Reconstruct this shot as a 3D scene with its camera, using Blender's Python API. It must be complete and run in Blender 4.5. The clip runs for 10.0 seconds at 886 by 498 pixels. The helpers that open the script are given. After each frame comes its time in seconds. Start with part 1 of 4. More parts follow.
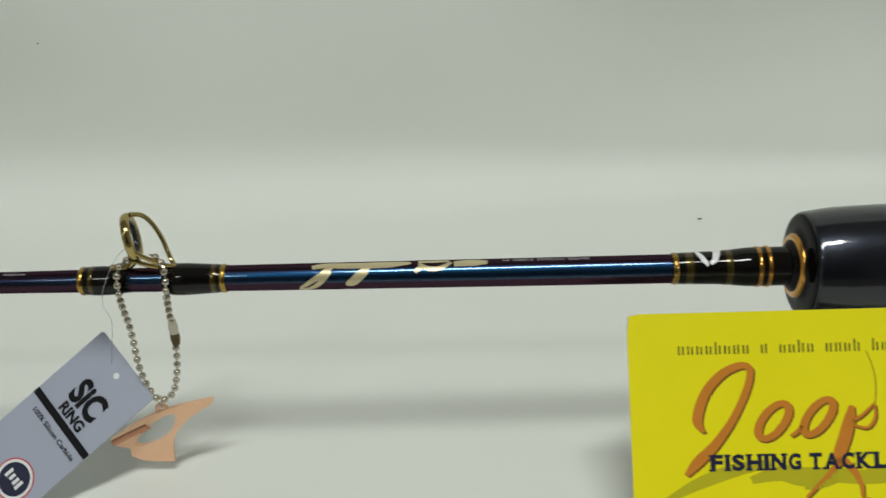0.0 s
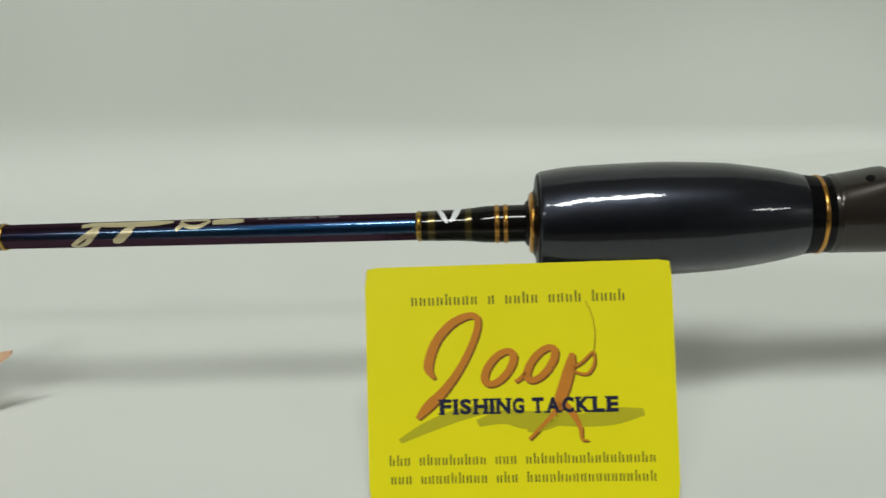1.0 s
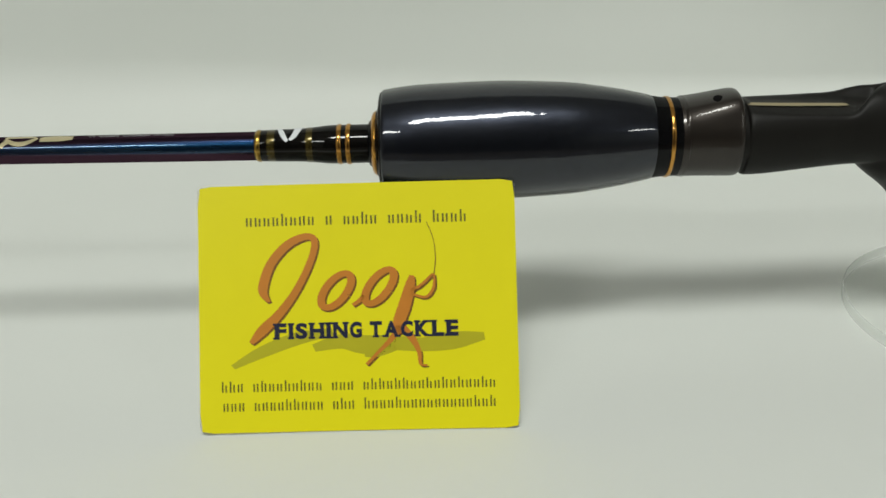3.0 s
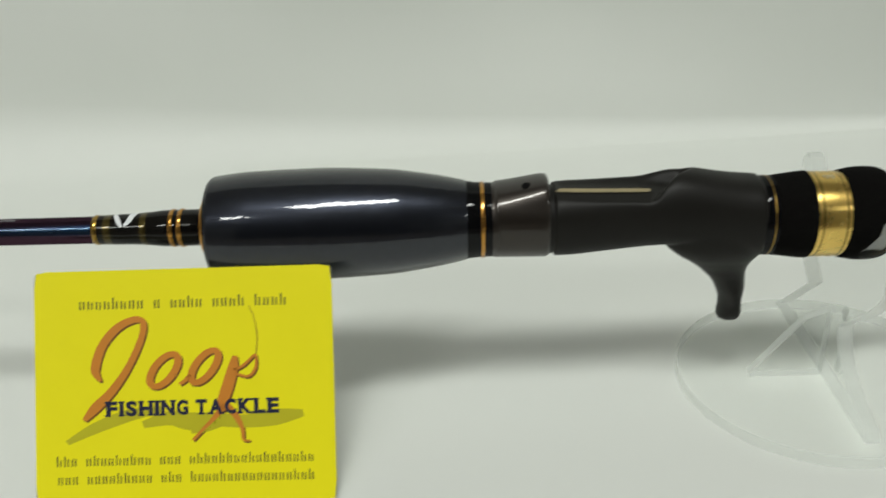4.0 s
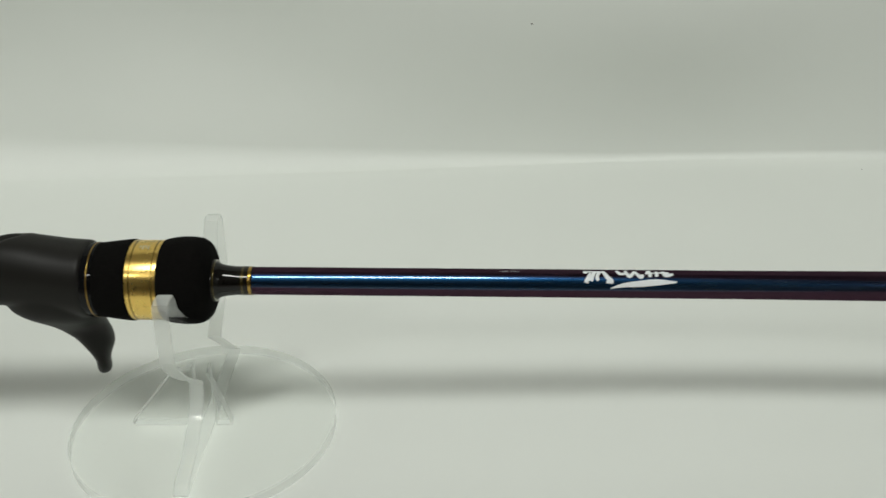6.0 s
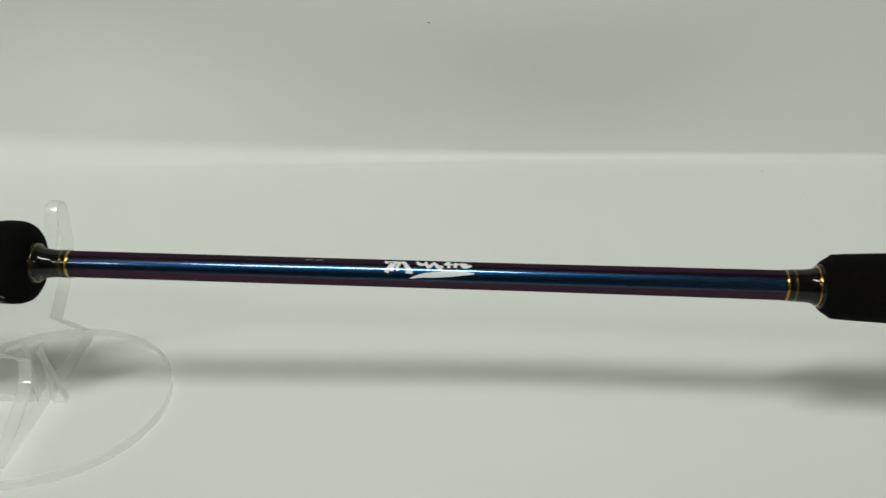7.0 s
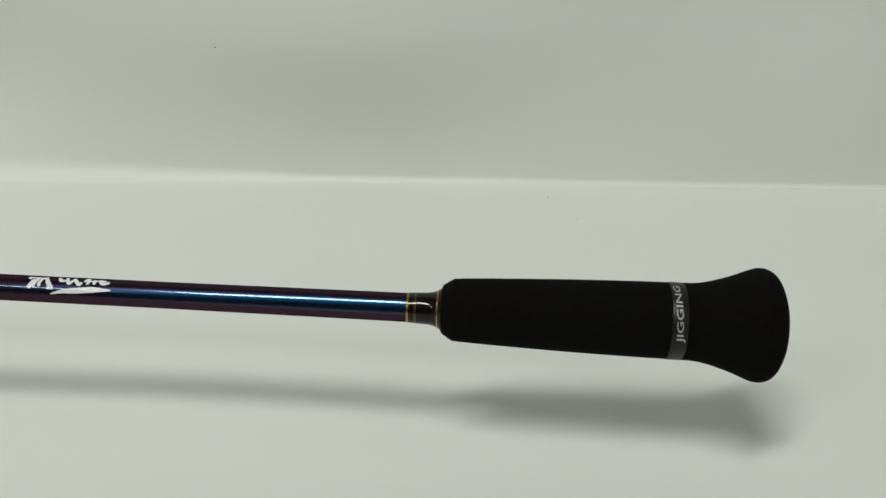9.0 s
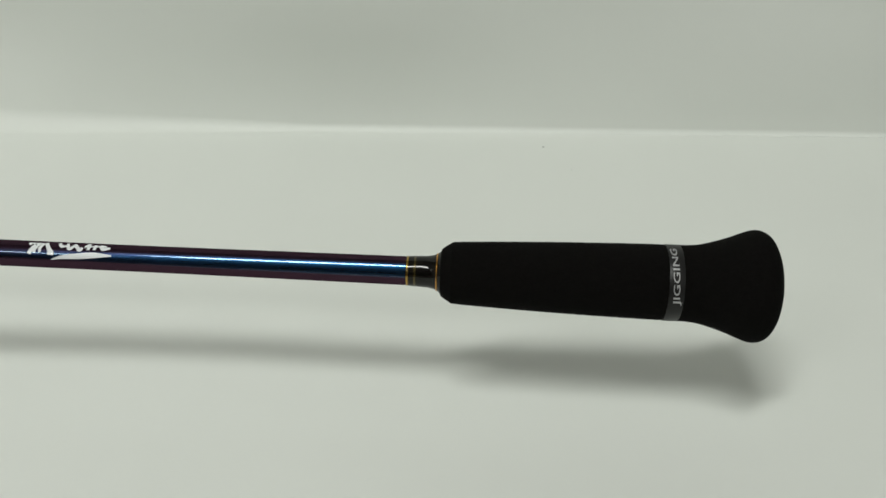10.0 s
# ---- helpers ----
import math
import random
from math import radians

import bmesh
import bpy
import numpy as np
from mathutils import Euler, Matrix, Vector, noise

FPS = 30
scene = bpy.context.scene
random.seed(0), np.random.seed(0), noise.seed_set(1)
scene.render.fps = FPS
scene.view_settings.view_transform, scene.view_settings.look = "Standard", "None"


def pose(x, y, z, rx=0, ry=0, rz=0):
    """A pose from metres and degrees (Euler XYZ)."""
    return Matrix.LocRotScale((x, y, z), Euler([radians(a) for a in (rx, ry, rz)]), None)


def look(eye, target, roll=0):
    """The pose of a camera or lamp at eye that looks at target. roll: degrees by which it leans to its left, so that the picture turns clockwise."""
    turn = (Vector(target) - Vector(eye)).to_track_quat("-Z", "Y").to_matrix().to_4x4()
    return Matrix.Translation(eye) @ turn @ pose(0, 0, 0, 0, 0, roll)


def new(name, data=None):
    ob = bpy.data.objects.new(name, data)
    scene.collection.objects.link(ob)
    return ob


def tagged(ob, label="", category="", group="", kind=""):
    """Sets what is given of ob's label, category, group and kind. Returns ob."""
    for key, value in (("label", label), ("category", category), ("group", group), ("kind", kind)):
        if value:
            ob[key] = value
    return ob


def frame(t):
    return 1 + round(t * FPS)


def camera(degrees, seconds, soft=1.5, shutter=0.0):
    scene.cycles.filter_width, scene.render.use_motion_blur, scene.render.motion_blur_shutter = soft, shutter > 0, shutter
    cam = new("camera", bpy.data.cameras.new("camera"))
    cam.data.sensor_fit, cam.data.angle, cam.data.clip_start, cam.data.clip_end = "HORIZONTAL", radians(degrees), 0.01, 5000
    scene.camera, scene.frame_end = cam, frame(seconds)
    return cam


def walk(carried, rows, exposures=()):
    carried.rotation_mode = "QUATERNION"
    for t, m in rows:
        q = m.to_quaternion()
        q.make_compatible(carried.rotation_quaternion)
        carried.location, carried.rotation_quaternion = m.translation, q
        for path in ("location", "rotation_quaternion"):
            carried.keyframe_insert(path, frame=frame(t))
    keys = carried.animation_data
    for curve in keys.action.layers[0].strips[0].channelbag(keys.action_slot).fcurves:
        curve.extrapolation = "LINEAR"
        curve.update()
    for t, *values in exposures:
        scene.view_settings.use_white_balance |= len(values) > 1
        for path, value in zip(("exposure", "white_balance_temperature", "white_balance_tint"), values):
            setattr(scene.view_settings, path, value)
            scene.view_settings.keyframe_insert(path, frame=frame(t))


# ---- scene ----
cam = camera(50.7, 10.0, shutter=0.25)
PATH = [
    (0, (-0.1042, -0.2735, 0.2112), (-0.1686, 1.5443, -0.6204), -3.02),
    (0.3, (-0.0828, -0.2822, 0.2104), (-0.1447, 1.5354, -0.6218), -2.95),
    (0.5, (-0.0677, -0.2872, 0.2066), (-0.1299, 1.5303, -0.6258), -2.94),
    (1, (-0.0120, -0.2933, 0.2036), (-0.1362, 1.5163, -0.6390), -3.99),
    (1.3, (0.0010, -0.2958, 0.2020), (-0.1028, 1.5161, -0.6384), -3.45),
    (1.5, (0.0069, -0.2970, 0.2027), (-0.1005, 1.5131, -0.6411), -3.40),
    (2, (0.0126, -0.2982, 0.1986), (-0.0448, 1.5068, -0.6608), -2.67),
    (2.2, (0.0143, -0.2986, 0.1945), (-0.0413, 1.5051, -0.6678), -2.64),
    (3.3, (0.0369, -0.2873, 0.1786), (0.0176, 1.5017, -0.7153), -2.25),
    (3.5, (0.0523, -0.2864, 0.1827), (0.0320, 1.5034, -0.7097), -2.30),
    (3.8, (0.0676, -0.2894, 0.1996), (0.0318, 1.5039, -0.6851), -2.82),
    (4, (0.0854, -0.2927, 0.2112), (0.0493, 1.4924, -0.6900), -2.74),
    (4.3, (0.1212, -0.2936, 0.2293), (0.1059, 1.4888, -0.6779), -2.25),
    (4.5, (0.1549, -0.2894, 0.2291), (0.1532, 1.4929, -0.6783), -2.03),
    (4.7, (0.1867, -0.2901, 0.2264), (0.1925, 1.4895, -0.6864), -1.83),
    (5, (0.2246, -0.2956, 0.2328), (0.2123, 1.4782, -0.6911), -1.59),
    (5.3, (0.2589, -0.2994, 0.2341), (0.2282, 1.4704, -0.6970), -1.49),
    (5.5, (0.2789, -0.3033, 0.2329), (0.2447, 1.4650, -0.7009), -1.37),
    (5.8, (0.3071, -0.2972, 0.2376), (0.2728, 1.4633, -0.7107), -1.37),
    (6, (0.3221, -0.2961, 0.2415), (0.2888, 1.4678, -0.7006), -0.93),
    (6.2, (0.3393, -0.2980, 0.2406), (0.2809, 1.4758, -0.6815), -0.07),
    (7.3, (0.4300, -0.3062, 0.2447), (0.3155, 1.4523, -0.7011), -0.97),
    (7.5, (0.4435, -0.3061, 0.2459), (0.3273, 1.4560, -0.6930), -0.65),
    (7.7, (0.4524, -0.3060, 0.2446), (0.3361, 1.4567, -0.6932), -0.31),
    (8, (0.4717, -0.3016, 0.2509), (0.3467, 1.4573, -0.6929), -0.25),
    (8.3, (0.4978, -0.3017, 0.2519), (0.3761, 1.4590, -0.6889), 0.02),
    (8.5, (0.5133, -0.3037, 0.2490), (0.3896, 1.4557, -0.6940), -0.06),
    (8.7, (0.5237, -0.3053, 0.2495), (0.4100, 1.4543, -0.6943), 0.26),
    (9, (0.5507, -0.3089, 0.2485), (0.4255, 1.4707, -0.6555), -0.06),
    (9.2, (0.5526, -0.3078, 0.2563), (0.4531, 1.4509, -0.6908), 0.43),
    (9.5, (0.5541, -0.3049, 0.2524), (0.4494, 1.4476, -0.7056), 0.96),
    (10, (0.5471, -0.3053, 0.2605), (0.4470, 1.4048, -0.7716), -0.09),
]
walk(cam, [(t, look(eye, target, roll)) for t, eye, target, roll in PATH],
     exposures=((0, -0.04), (2.0, -0.03), (3.3, 0.05), (5.0, 0.13), (6.2, 0.05), (8.0, 0.02), (9.5, 0.09), (10.0, 0.09)))

# ---- light ----
world = bpy.data.worlds.new("world")
scene.world = world
world.use_nodes = True
world.node_tree.nodes["Background"].inputs[0].default_value = (0.80, 0.86, 0.80, 1)
world.node_tree.nodes["Background"].inputs[1].default_value = 0.05

LAMP_Z = 2.50
# centre x and y, length, width, turn in degrees, watts
LAMPS = ((0.01, -1.145, 1.21, 0.30, 32.5, 42.0), (-1.45, -2.64, 0.84, 0.30, 11.0, 20.0), (2.95, -3.05, 0.80, 0.30, 60.0, 12.0))


def lamp_panel(x, y, length, width, turn, power):
    d = bpy.data.lights.new("ceiling_lamp", "AREA")
    d.shape, d.size, d.size_y = "RECTANGLE", length, width
    d.energy, d.color = power, (0.97, 1.0, 0.945)
    ob = new("ceiling_lamp", d)
    ob.location = (x, y, LAMP_Z)
    ob.rotation_euler = (0, 0, radians(turn))


for lamp_row in LAMPS:
    lamp_panel(*lamp_row)


# ---- materials ----
def mat(name, col, rough=0.5, metal=0.0, coat=0.0, vary=0.0, vary_scale=40.0, bump=0.0, bump_scale=800.0, rough_vary=0.0,
        coat_rough=0.03, tint=None, spec=0.5, transmission=0.0, ior=1.5, stretch=(1, 1, 1), bump_dist=0.001):
    """A principled surface with colour variation, roughness variation and fine relief, all in metres of the object."""
    m = bpy.data.materials.new(name)
    m.use_nodes = True
    nt = m.node_tree
    b = nt.nodes["Principled BSDF"]
    b.inputs["Base Color"].default_value = (*col, 1)
    b.inputs["Roughness"].default_value = rough
    b.inputs["Metallic"].default_value = metal
    b.inputs["Coat Weight"].default_value = coat
    b.inputs["Coat Roughness"].default_value = coat_rough
    b.inputs["Transmission Weight"].default_value = transmission
    b.inputs["IOR"].default_value = ior
    b.inputs["Specular IOR Level"].default_value = spec
    if tint:
        b.inputs["Specular Tint"].default_value = (*tint, 1)
    if vary or bump or rough_vary:
        tc = nt.nodes.new("ShaderNodeTexCoord")
        mp = nt.nodes.new("ShaderNodeMapping")
        mp.inputs["Scale"].default_value = stretch
        nt.links.new(tc.outputs["Object"], mp.inputs["Vector"])
    if vary or rough_vary:
        n = nt.nodes.new("ShaderNodeTexNoise")
        n.inputs["Scale"].default_value, n.inputs["Detail"].default_value = vary_scale, 5
        nt.links.new(mp.outputs[0], n.inputs["Vector"])
        if vary:
            mix = nt.nodes.new("ShaderNodeMix")
            mix.data_type = "RGBA"
            mix.inputs["A"].default_value = (*[c * (1 - vary) for c in col], 1)
            mix.inputs["B"].default_value = (*[min(1, c * (1 + vary)) for c in col], 1)
            nt.links.new(n.outputs["Fac"], mix.inputs["Factor"])
            nt.links.new(mix.outputs["Result"], b.inputs["Base Color"])
        if rough_vary:
            mr = nt.nodes.new("ShaderNodeMapRange")
            mr.inputs["To Min"].default_value, mr.inputs["To Max"].default_value = max(0, rough - rough_vary), rough + rough_vary
            nt.links.new(n.outputs["Fac"], mr.inputs["Value"])
            nt.links.new(mr.outputs[0], b.inputs["Roughness"])
    if bump:
        n2 = nt.nodes.new("ShaderNodeTexNoise")
        n2.inputs["Scale"].default_value, n2.inputs["Detail"].default_value = bump_scale, 3
        nt.links.new(mp.outputs[0], n2.inputs["Vector"])
        bp = nt.nodes.new("ShaderNodeBump")
        bp.inputs["Strength"].default_value, bp.inputs["Distance"].default_value = bump, bump_dist
        nt.links.new(n2.outputs["Fac"], bp.inputs["Height"])
        nt.links.new(bp.outputs[0], b.inputs["Normal"])
        if coat:
            nt.links.new(bp.outputs[0], b.inputs["Coat Normal"])
    return m


PAPER = mat("white_paper", (0.77, 0.79, 0.755), 0.62, vary=0.022, vary_scale=9, bump=0.08, bump_scale=700, bump_dist=0.0004)
ROOM = mat("room_paint", (0.80, 0.80, 0.77), 0.8, vary=0.06, vary_scale=3)
DARK_BLOCK = mat("dark_block_paint", (0.045, 0.043, 0.042), 0.8, vary=0.1, vary_scale=3)
CEILING = mat("ceiling_paint", (0.92, 0.92, 0.90), 0.85, vary=0.03, vary_scale=4)
FLOOR = mat("dark_floor", (0.13, 0.11, 0.09), 0.6, vary=0.15, vary_scale=6)
GREY_ROOM = mat("grey_room_paint", (0.42, 0.42, 0.40), 0.8, vary=0.06, vary_scale=3)
LAMP_METAL = mat("lamp_metal", (0.75, 0.76, 0.74), 0.4, vary=0.03)
GRAPHITE = mat("dark_blue_lacquer", (0.0150, 0.0176, 0.0262), 0.30, metal=0.85, coat=0.95, vary=0.12, vary_scale=300, bump=0.12, bump_scale=260, bump_dist=0.0005, coat_rough=0.03)
GRAPHITE.node_tree.nodes["Principled BSDF"].inputs["Coat IOR"].default_value = 1.50
GRIP_END = mat("black_gloss", (0.003, 0.003, 0.0035), 0.16, coat=0.35, spec=0.0, vary=0.2, vary_scale=200)
EPOXY = mat("black_epoxy", (0.0035, 0.003, 0.0025), 0.10, coat=0.65, spec=0.0, bump=0.10, bump_scale=260, bump_dist=0.0006, coat_rough=0.02)
GOLD_THREAD = mat("gold_thread", (0.44, 0.27, 0.05), 0.24, metal=1.0, coat=0.4, vary=0.35, vary_scale=2500, stretch=(1, 0.2, 0.2), bump=0.3, bump_scale=3000, bump_dist=0.0002)
DIM_GOLD = mat("dim_gold_thread", (0.085, 0.062, 0.010), 0.2, metal=0.7, coat=0.6, vary=0.5, vary_scale=1800)
ORANGE_THREAD = mat("copper_thread", (0.60, 0.30, 0.06), 0.20, metal=1.0, coat=0.3, vary=0.25, vary_scale=2500)
GOLD = mat("polished_gold", (0.83, 0.57, 0.16), 0.28, metal=1.0, vary=0.06, vary_scale=400, rough_vary=0.05)
gold_surface = GOLD.node_tree.nodes["Principled BSDF"]
gold_turned = GOLD.node_tree.nodes.new("ShaderNodeTangent")
gold_turned.direction_type, gold_turned.axis = "RADIAL", "X"
gold_surface.inputs["Anisotropic"].default_value = 0.75
gold_surface.inputs["Anisotropic Rotation"].default_value = 0.25
GOLD.node_tree.links.new(gold_turned.outputs[0], gold_surface.inputs["Tangent"])
GOLD_LINE = mat("gold_groove", (0.30, 0.19, 0.05), 0.3, metal=1.0, vary=0.1)
BRASS = mat("gold_frame", (0.46, 0.36, 0.14), 0.12, metal=1.0, vary=0.12, vary_scale=600)
SEAT = mat("soft_black_coating", (0.0092, 0.0084, 0.0072), 0.47, spec=0.20, vary=0.12, vary_scale=60, bump=0.10, bump_scale=2600, rough_vary=0.05, bump_dist=0.0003)
HOOD = mat("gunmetal_coating", (0.026, 0.020, 0.016), 0.34, metal=0.6, coat=0.55, coat_rough=0.05, vary=0.10, vary_scale=80, bump=0.05, bump_scale=2200, bump_dist=0.0003)
RECESS_SHADE = mat("recess_shade_black", (0.003, 0.003, 0.003), 0.8, vary=0.2, spec=0.1)
INLAY = mat("tan_gold_inlay", (0.36, 0.29, 0.15), 0.38, metal=0.25, vary=0.08, vary_scale=300)
FOAM = mat("black_foam", (0.0040, 0.0037, 0.0034), 0.95, spec=0.06, vary=0.45, vary_scale=900, bump=0.45, bump_scale=1900, bump_dist=0.0005)
BAND = mat("grey_band", (0.006, 0.0058, 0.006), 0.42, spec=0.35, vary=0.2, vary_scale=200)
SILVER_INK = mat("silver_ink", (0.44, 0.44, 0.45), 0.35, metal=0.2, vary=0.1, vary_scale=500)
WHITE_INK = mat("white_ink", (0.80, 0.82, 0.84), 0.30, coat=0.6, vary=0.06, vary_scale=900)
GREY_INK = mat("grey_ink", (0.38, 0.38, 0.40), 0.4, vary=0.1)
GOLD_INK = mat("gold_foil", (0.62, 0.54, 0.33), 0.32, metal=0.45, vary=0.10, vary_scale=900)
SIC = mat("dark_ceramic", (0.02, 0.02, 0.022), 0.12, coat=0.3, vary=0.2)
NICKEL = mat("nickel_chain", (0.52, 0.48, 0.40), 0.16, metal=1.0, vary=0.15, vary_scale=900)
CLASP = mat("dark_brass_clasp", (0.10, 0.075, 0.04), 0.12, metal=1.0, vary=0.2, vary_scale=500)
COPPER = mat("rose_copper", (0.92, 0.57, 0.37), 0.33, metal=0.55, vary=0.07, vary_scale=200, bump=0.1, bump_scale=900, bump_dist=0.0003)
COPPER_DARK = mat("rose_copper_bevel", (0.62, 0.30, 0.18), 0.28, metal=0.7, vary=0.1, vary_scale=300)
NYLON = mat("clear_nylon", (0.75, 0.78, 0.78), 0.2, transmission=0.7, ior=1.4, vary=0.02)
TAG = mat("lilac_card", (0.37, 0.40, 0.50), 0.42, coat=0.2, vary=0.05, vary_scale=50)
BLACK_INK = mat("black_ink", (0.008, 0.008, 0.010), 0.5, spec=0.12, vary=0.2, vary_scale=300)
NAVY_INK = mat("navy_ink", (0.011, 0.013, 0.045), 0.4, vary=0.15, vary_scale=300)
RED_INK = mat("red_ink", (0.55, 0.06, 0.07), 0.4, vary=0.1, vary_scale=300)
YELLOW = mat("yellow_card", (0.89, 0.80, 0.003), 0.46, spec=0.35, coat=0.25, coat_rough=0.12, vary=0.03, vary_scale=60, rough_vary=0.04, bump=0.02, bump_scale=500)
CARD_EDGE = mat("card_edge", (0.62, 0.60, 0.48), 0.6, vary=0.08, vary_scale=300)
ORANGE_INK = mat("orange_ink", (0.62, 0.22, 0.022), 0.4, vary=0.10, vary_scale=160)
BROWN_INK = mat("brown_ink", (0.20, 0.085, 0.01), 0.4, vary=0.1, vary_scale=160)
OLIVE_INK = mat("olive_ink", (0.13, 0.12, 0.012), 0.42, vary=0.12, vary_scale=200)
SHADOW_INK = mat("olive_print", (0.52, 0.47, 0.012), 0.4, vary=0.05, vary_scale=200)
DIRT = mat("dark_speck", (0.05, 0.045, 0.04), 0.8, vary=0.2)


def clear_plastic(name, haze, shine_low, shine_high, rough, bend=0.0):
    """Clear sheet plastic: light passes straight, a little haze scatters it, and the polish mirrors more at a low angle."""
    m = bpy.data.materials.new(name)
    m.use_nodes = True
    nt = m.node_tree
    nt.nodes.remove(nt.nodes["Principled BSDF"])

    def mix(fac, a, b):
        k = nt.nodes.new("ShaderNodeMixShader")
        k.inputs[0].default_value = fac
        nt.links.new(a.outputs[0], k.inputs[1])
        nt.links.new(b.outputs[0], k.inputs[2])
        return k
    body = nt.nodes.new("ShaderNodeBsdfTransparent")
    body.inputs["Color"].default_value = (0.985, 0.99, 0.985, 1)
    if bend:
        through_edge = nt.nodes.new("ShaderNodeBsdfRefraction")
        through_edge.inputs["Color"].default_value = (0.98, 0.99, 0.98, 1)
        through_edge.inputs["Roughness"].default_value, through_edge.inputs["IOR"].default_value = 0.12, 1.22
        body = mix(bend, body, through_edge)
    film = nt.nodes.new("ShaderNodeBsdfDiffuse")
    film.inputs["Color"].default_value = (0.93, 0.95, 0.93, 1)
    back_film = nt.nodes.new("ShaderNodeBsdfTranslucent")
    back_film.inputs["Color"].default_value = (0.93, 0.95, 0.93, 1)
    body = mix(haze, body, mix(0.5, film, back_film))
    gloss = nt.nodes.new("ShaderNodeBsdfGlossy")
    gloss.inputs["Roughness"].default_value = rough
    lw = nt.nodes.new("ShaderNodeLayerWeight")
    lw.inputs["Blend"].default_value = 0.5
    steep = nt.nodes.new("ShaderNodeMath")
    steep.operation = "POWER"
    steep.inputs[1].default_value = 4.0
    nt.links.new(lw.outputs["Facing"], steep.inputs[0])
    shine = nt.nodes.new("ShaderNodeMapRange")
    shine.inputs["To Min"].default_value, shine.inputs["To Max"].default_value = shine_low, shine_high
    nt.links.new(steep.outputs[0], shine.inputs["Value"])
    last = mix(0.5, body, gloss)
    nt.links.new(shine.outputs[0], last.inputs[0])
    nt.links.new(last.outputs[0], nt.nodes["Material Output"].inputs["Surface"])
    return m


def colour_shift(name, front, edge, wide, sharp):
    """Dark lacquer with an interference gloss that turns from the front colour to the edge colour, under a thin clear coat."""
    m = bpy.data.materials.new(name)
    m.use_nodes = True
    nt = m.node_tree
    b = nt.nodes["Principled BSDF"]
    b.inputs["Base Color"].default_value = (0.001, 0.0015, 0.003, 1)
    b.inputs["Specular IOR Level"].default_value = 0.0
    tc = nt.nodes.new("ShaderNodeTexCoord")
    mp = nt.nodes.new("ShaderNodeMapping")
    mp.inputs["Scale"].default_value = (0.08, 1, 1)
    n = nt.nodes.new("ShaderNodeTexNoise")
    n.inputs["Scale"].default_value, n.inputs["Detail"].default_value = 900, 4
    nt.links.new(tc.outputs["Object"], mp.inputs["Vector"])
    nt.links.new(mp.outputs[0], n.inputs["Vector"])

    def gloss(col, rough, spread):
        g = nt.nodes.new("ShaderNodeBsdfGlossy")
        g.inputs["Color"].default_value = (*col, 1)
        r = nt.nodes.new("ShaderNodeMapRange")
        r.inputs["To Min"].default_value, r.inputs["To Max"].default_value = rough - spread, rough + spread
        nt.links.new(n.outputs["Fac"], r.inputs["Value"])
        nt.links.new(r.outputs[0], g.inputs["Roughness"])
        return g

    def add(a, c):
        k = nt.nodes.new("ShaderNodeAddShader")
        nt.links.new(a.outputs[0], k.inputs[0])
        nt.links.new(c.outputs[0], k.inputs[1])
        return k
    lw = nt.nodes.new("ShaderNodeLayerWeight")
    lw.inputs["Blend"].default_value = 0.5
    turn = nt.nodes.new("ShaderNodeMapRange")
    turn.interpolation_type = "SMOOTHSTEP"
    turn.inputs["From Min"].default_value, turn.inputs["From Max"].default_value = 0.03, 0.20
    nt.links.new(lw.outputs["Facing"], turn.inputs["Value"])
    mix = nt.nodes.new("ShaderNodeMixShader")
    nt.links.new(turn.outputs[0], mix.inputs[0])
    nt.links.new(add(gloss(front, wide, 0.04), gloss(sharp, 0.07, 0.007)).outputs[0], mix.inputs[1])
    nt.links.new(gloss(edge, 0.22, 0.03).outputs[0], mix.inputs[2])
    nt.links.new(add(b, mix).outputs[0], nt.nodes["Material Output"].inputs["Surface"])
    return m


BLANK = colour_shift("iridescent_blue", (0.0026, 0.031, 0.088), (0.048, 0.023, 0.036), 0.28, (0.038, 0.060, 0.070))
ACRYLIC = clear_plastic("clear_acrylic", 0.02, 0.015, 0.20, 0.03)
# Edge haze is raised; its white stands in for light gathered in the edges.
ACRYLIC_EDGE = clear_plastic("acrylic_cut_edge", 0.40, 0.04, 0.18, 0.06, 0.12)


# ---- mesh helpers ----
def part(name, bm, material, parent=None, label="", sharp=40.0):
    """Links a bmesh as one mesh object under a thing or a part."""
    bmesh.ops.recalc_face_normals(bm, faces=bm.faces[:])
    for f in bm.faces:
        f.smooth = True
    limit = radians(sharp)
    for e in bm.edges:
        if len(e.link_faces) == 2 and e.calc_face_angle(0) > limit:
            e.smooth = False
    me = bpy.data.meshes.new(name)
    bm.to_mesh(me)
    bm.free()
    me.materials.append(material)
    ob = new(name, me)
    if parent is not None:
        ob.parent = parent
    if label:
        ob["label"] = label
    return ob


def empty(name, m=Matrix(), **tags):
    ob = new(name)
    ob.empty_display_size = 0.02
    ob.matrix_basis = m
    return tagged(ob, **tags)


def rings(loops, close=True):
    """A skin over loops of points, with both ends closed."""
    bm = bmesh.new()
    vs = [[bm.verts.new(p) for p in loop] for loop in loops]
    for a, b in zip(vs, vs[1:]):
        n = len(a)
        for i in range(n):
            bm.faces.new((a[i], a[(i + 1) % n], b[(i + 1) % n], b[i]))
    if close:
        bm.faces.new(vs[0])
        bm.faces.new(vs[-1])
    return bm


def rise(s):
    """The rod bows up by less than a millimetre at the fore grip."""
    return 0.0008 * math.exp(-((s - 0.07) / 0.07) ** 2)


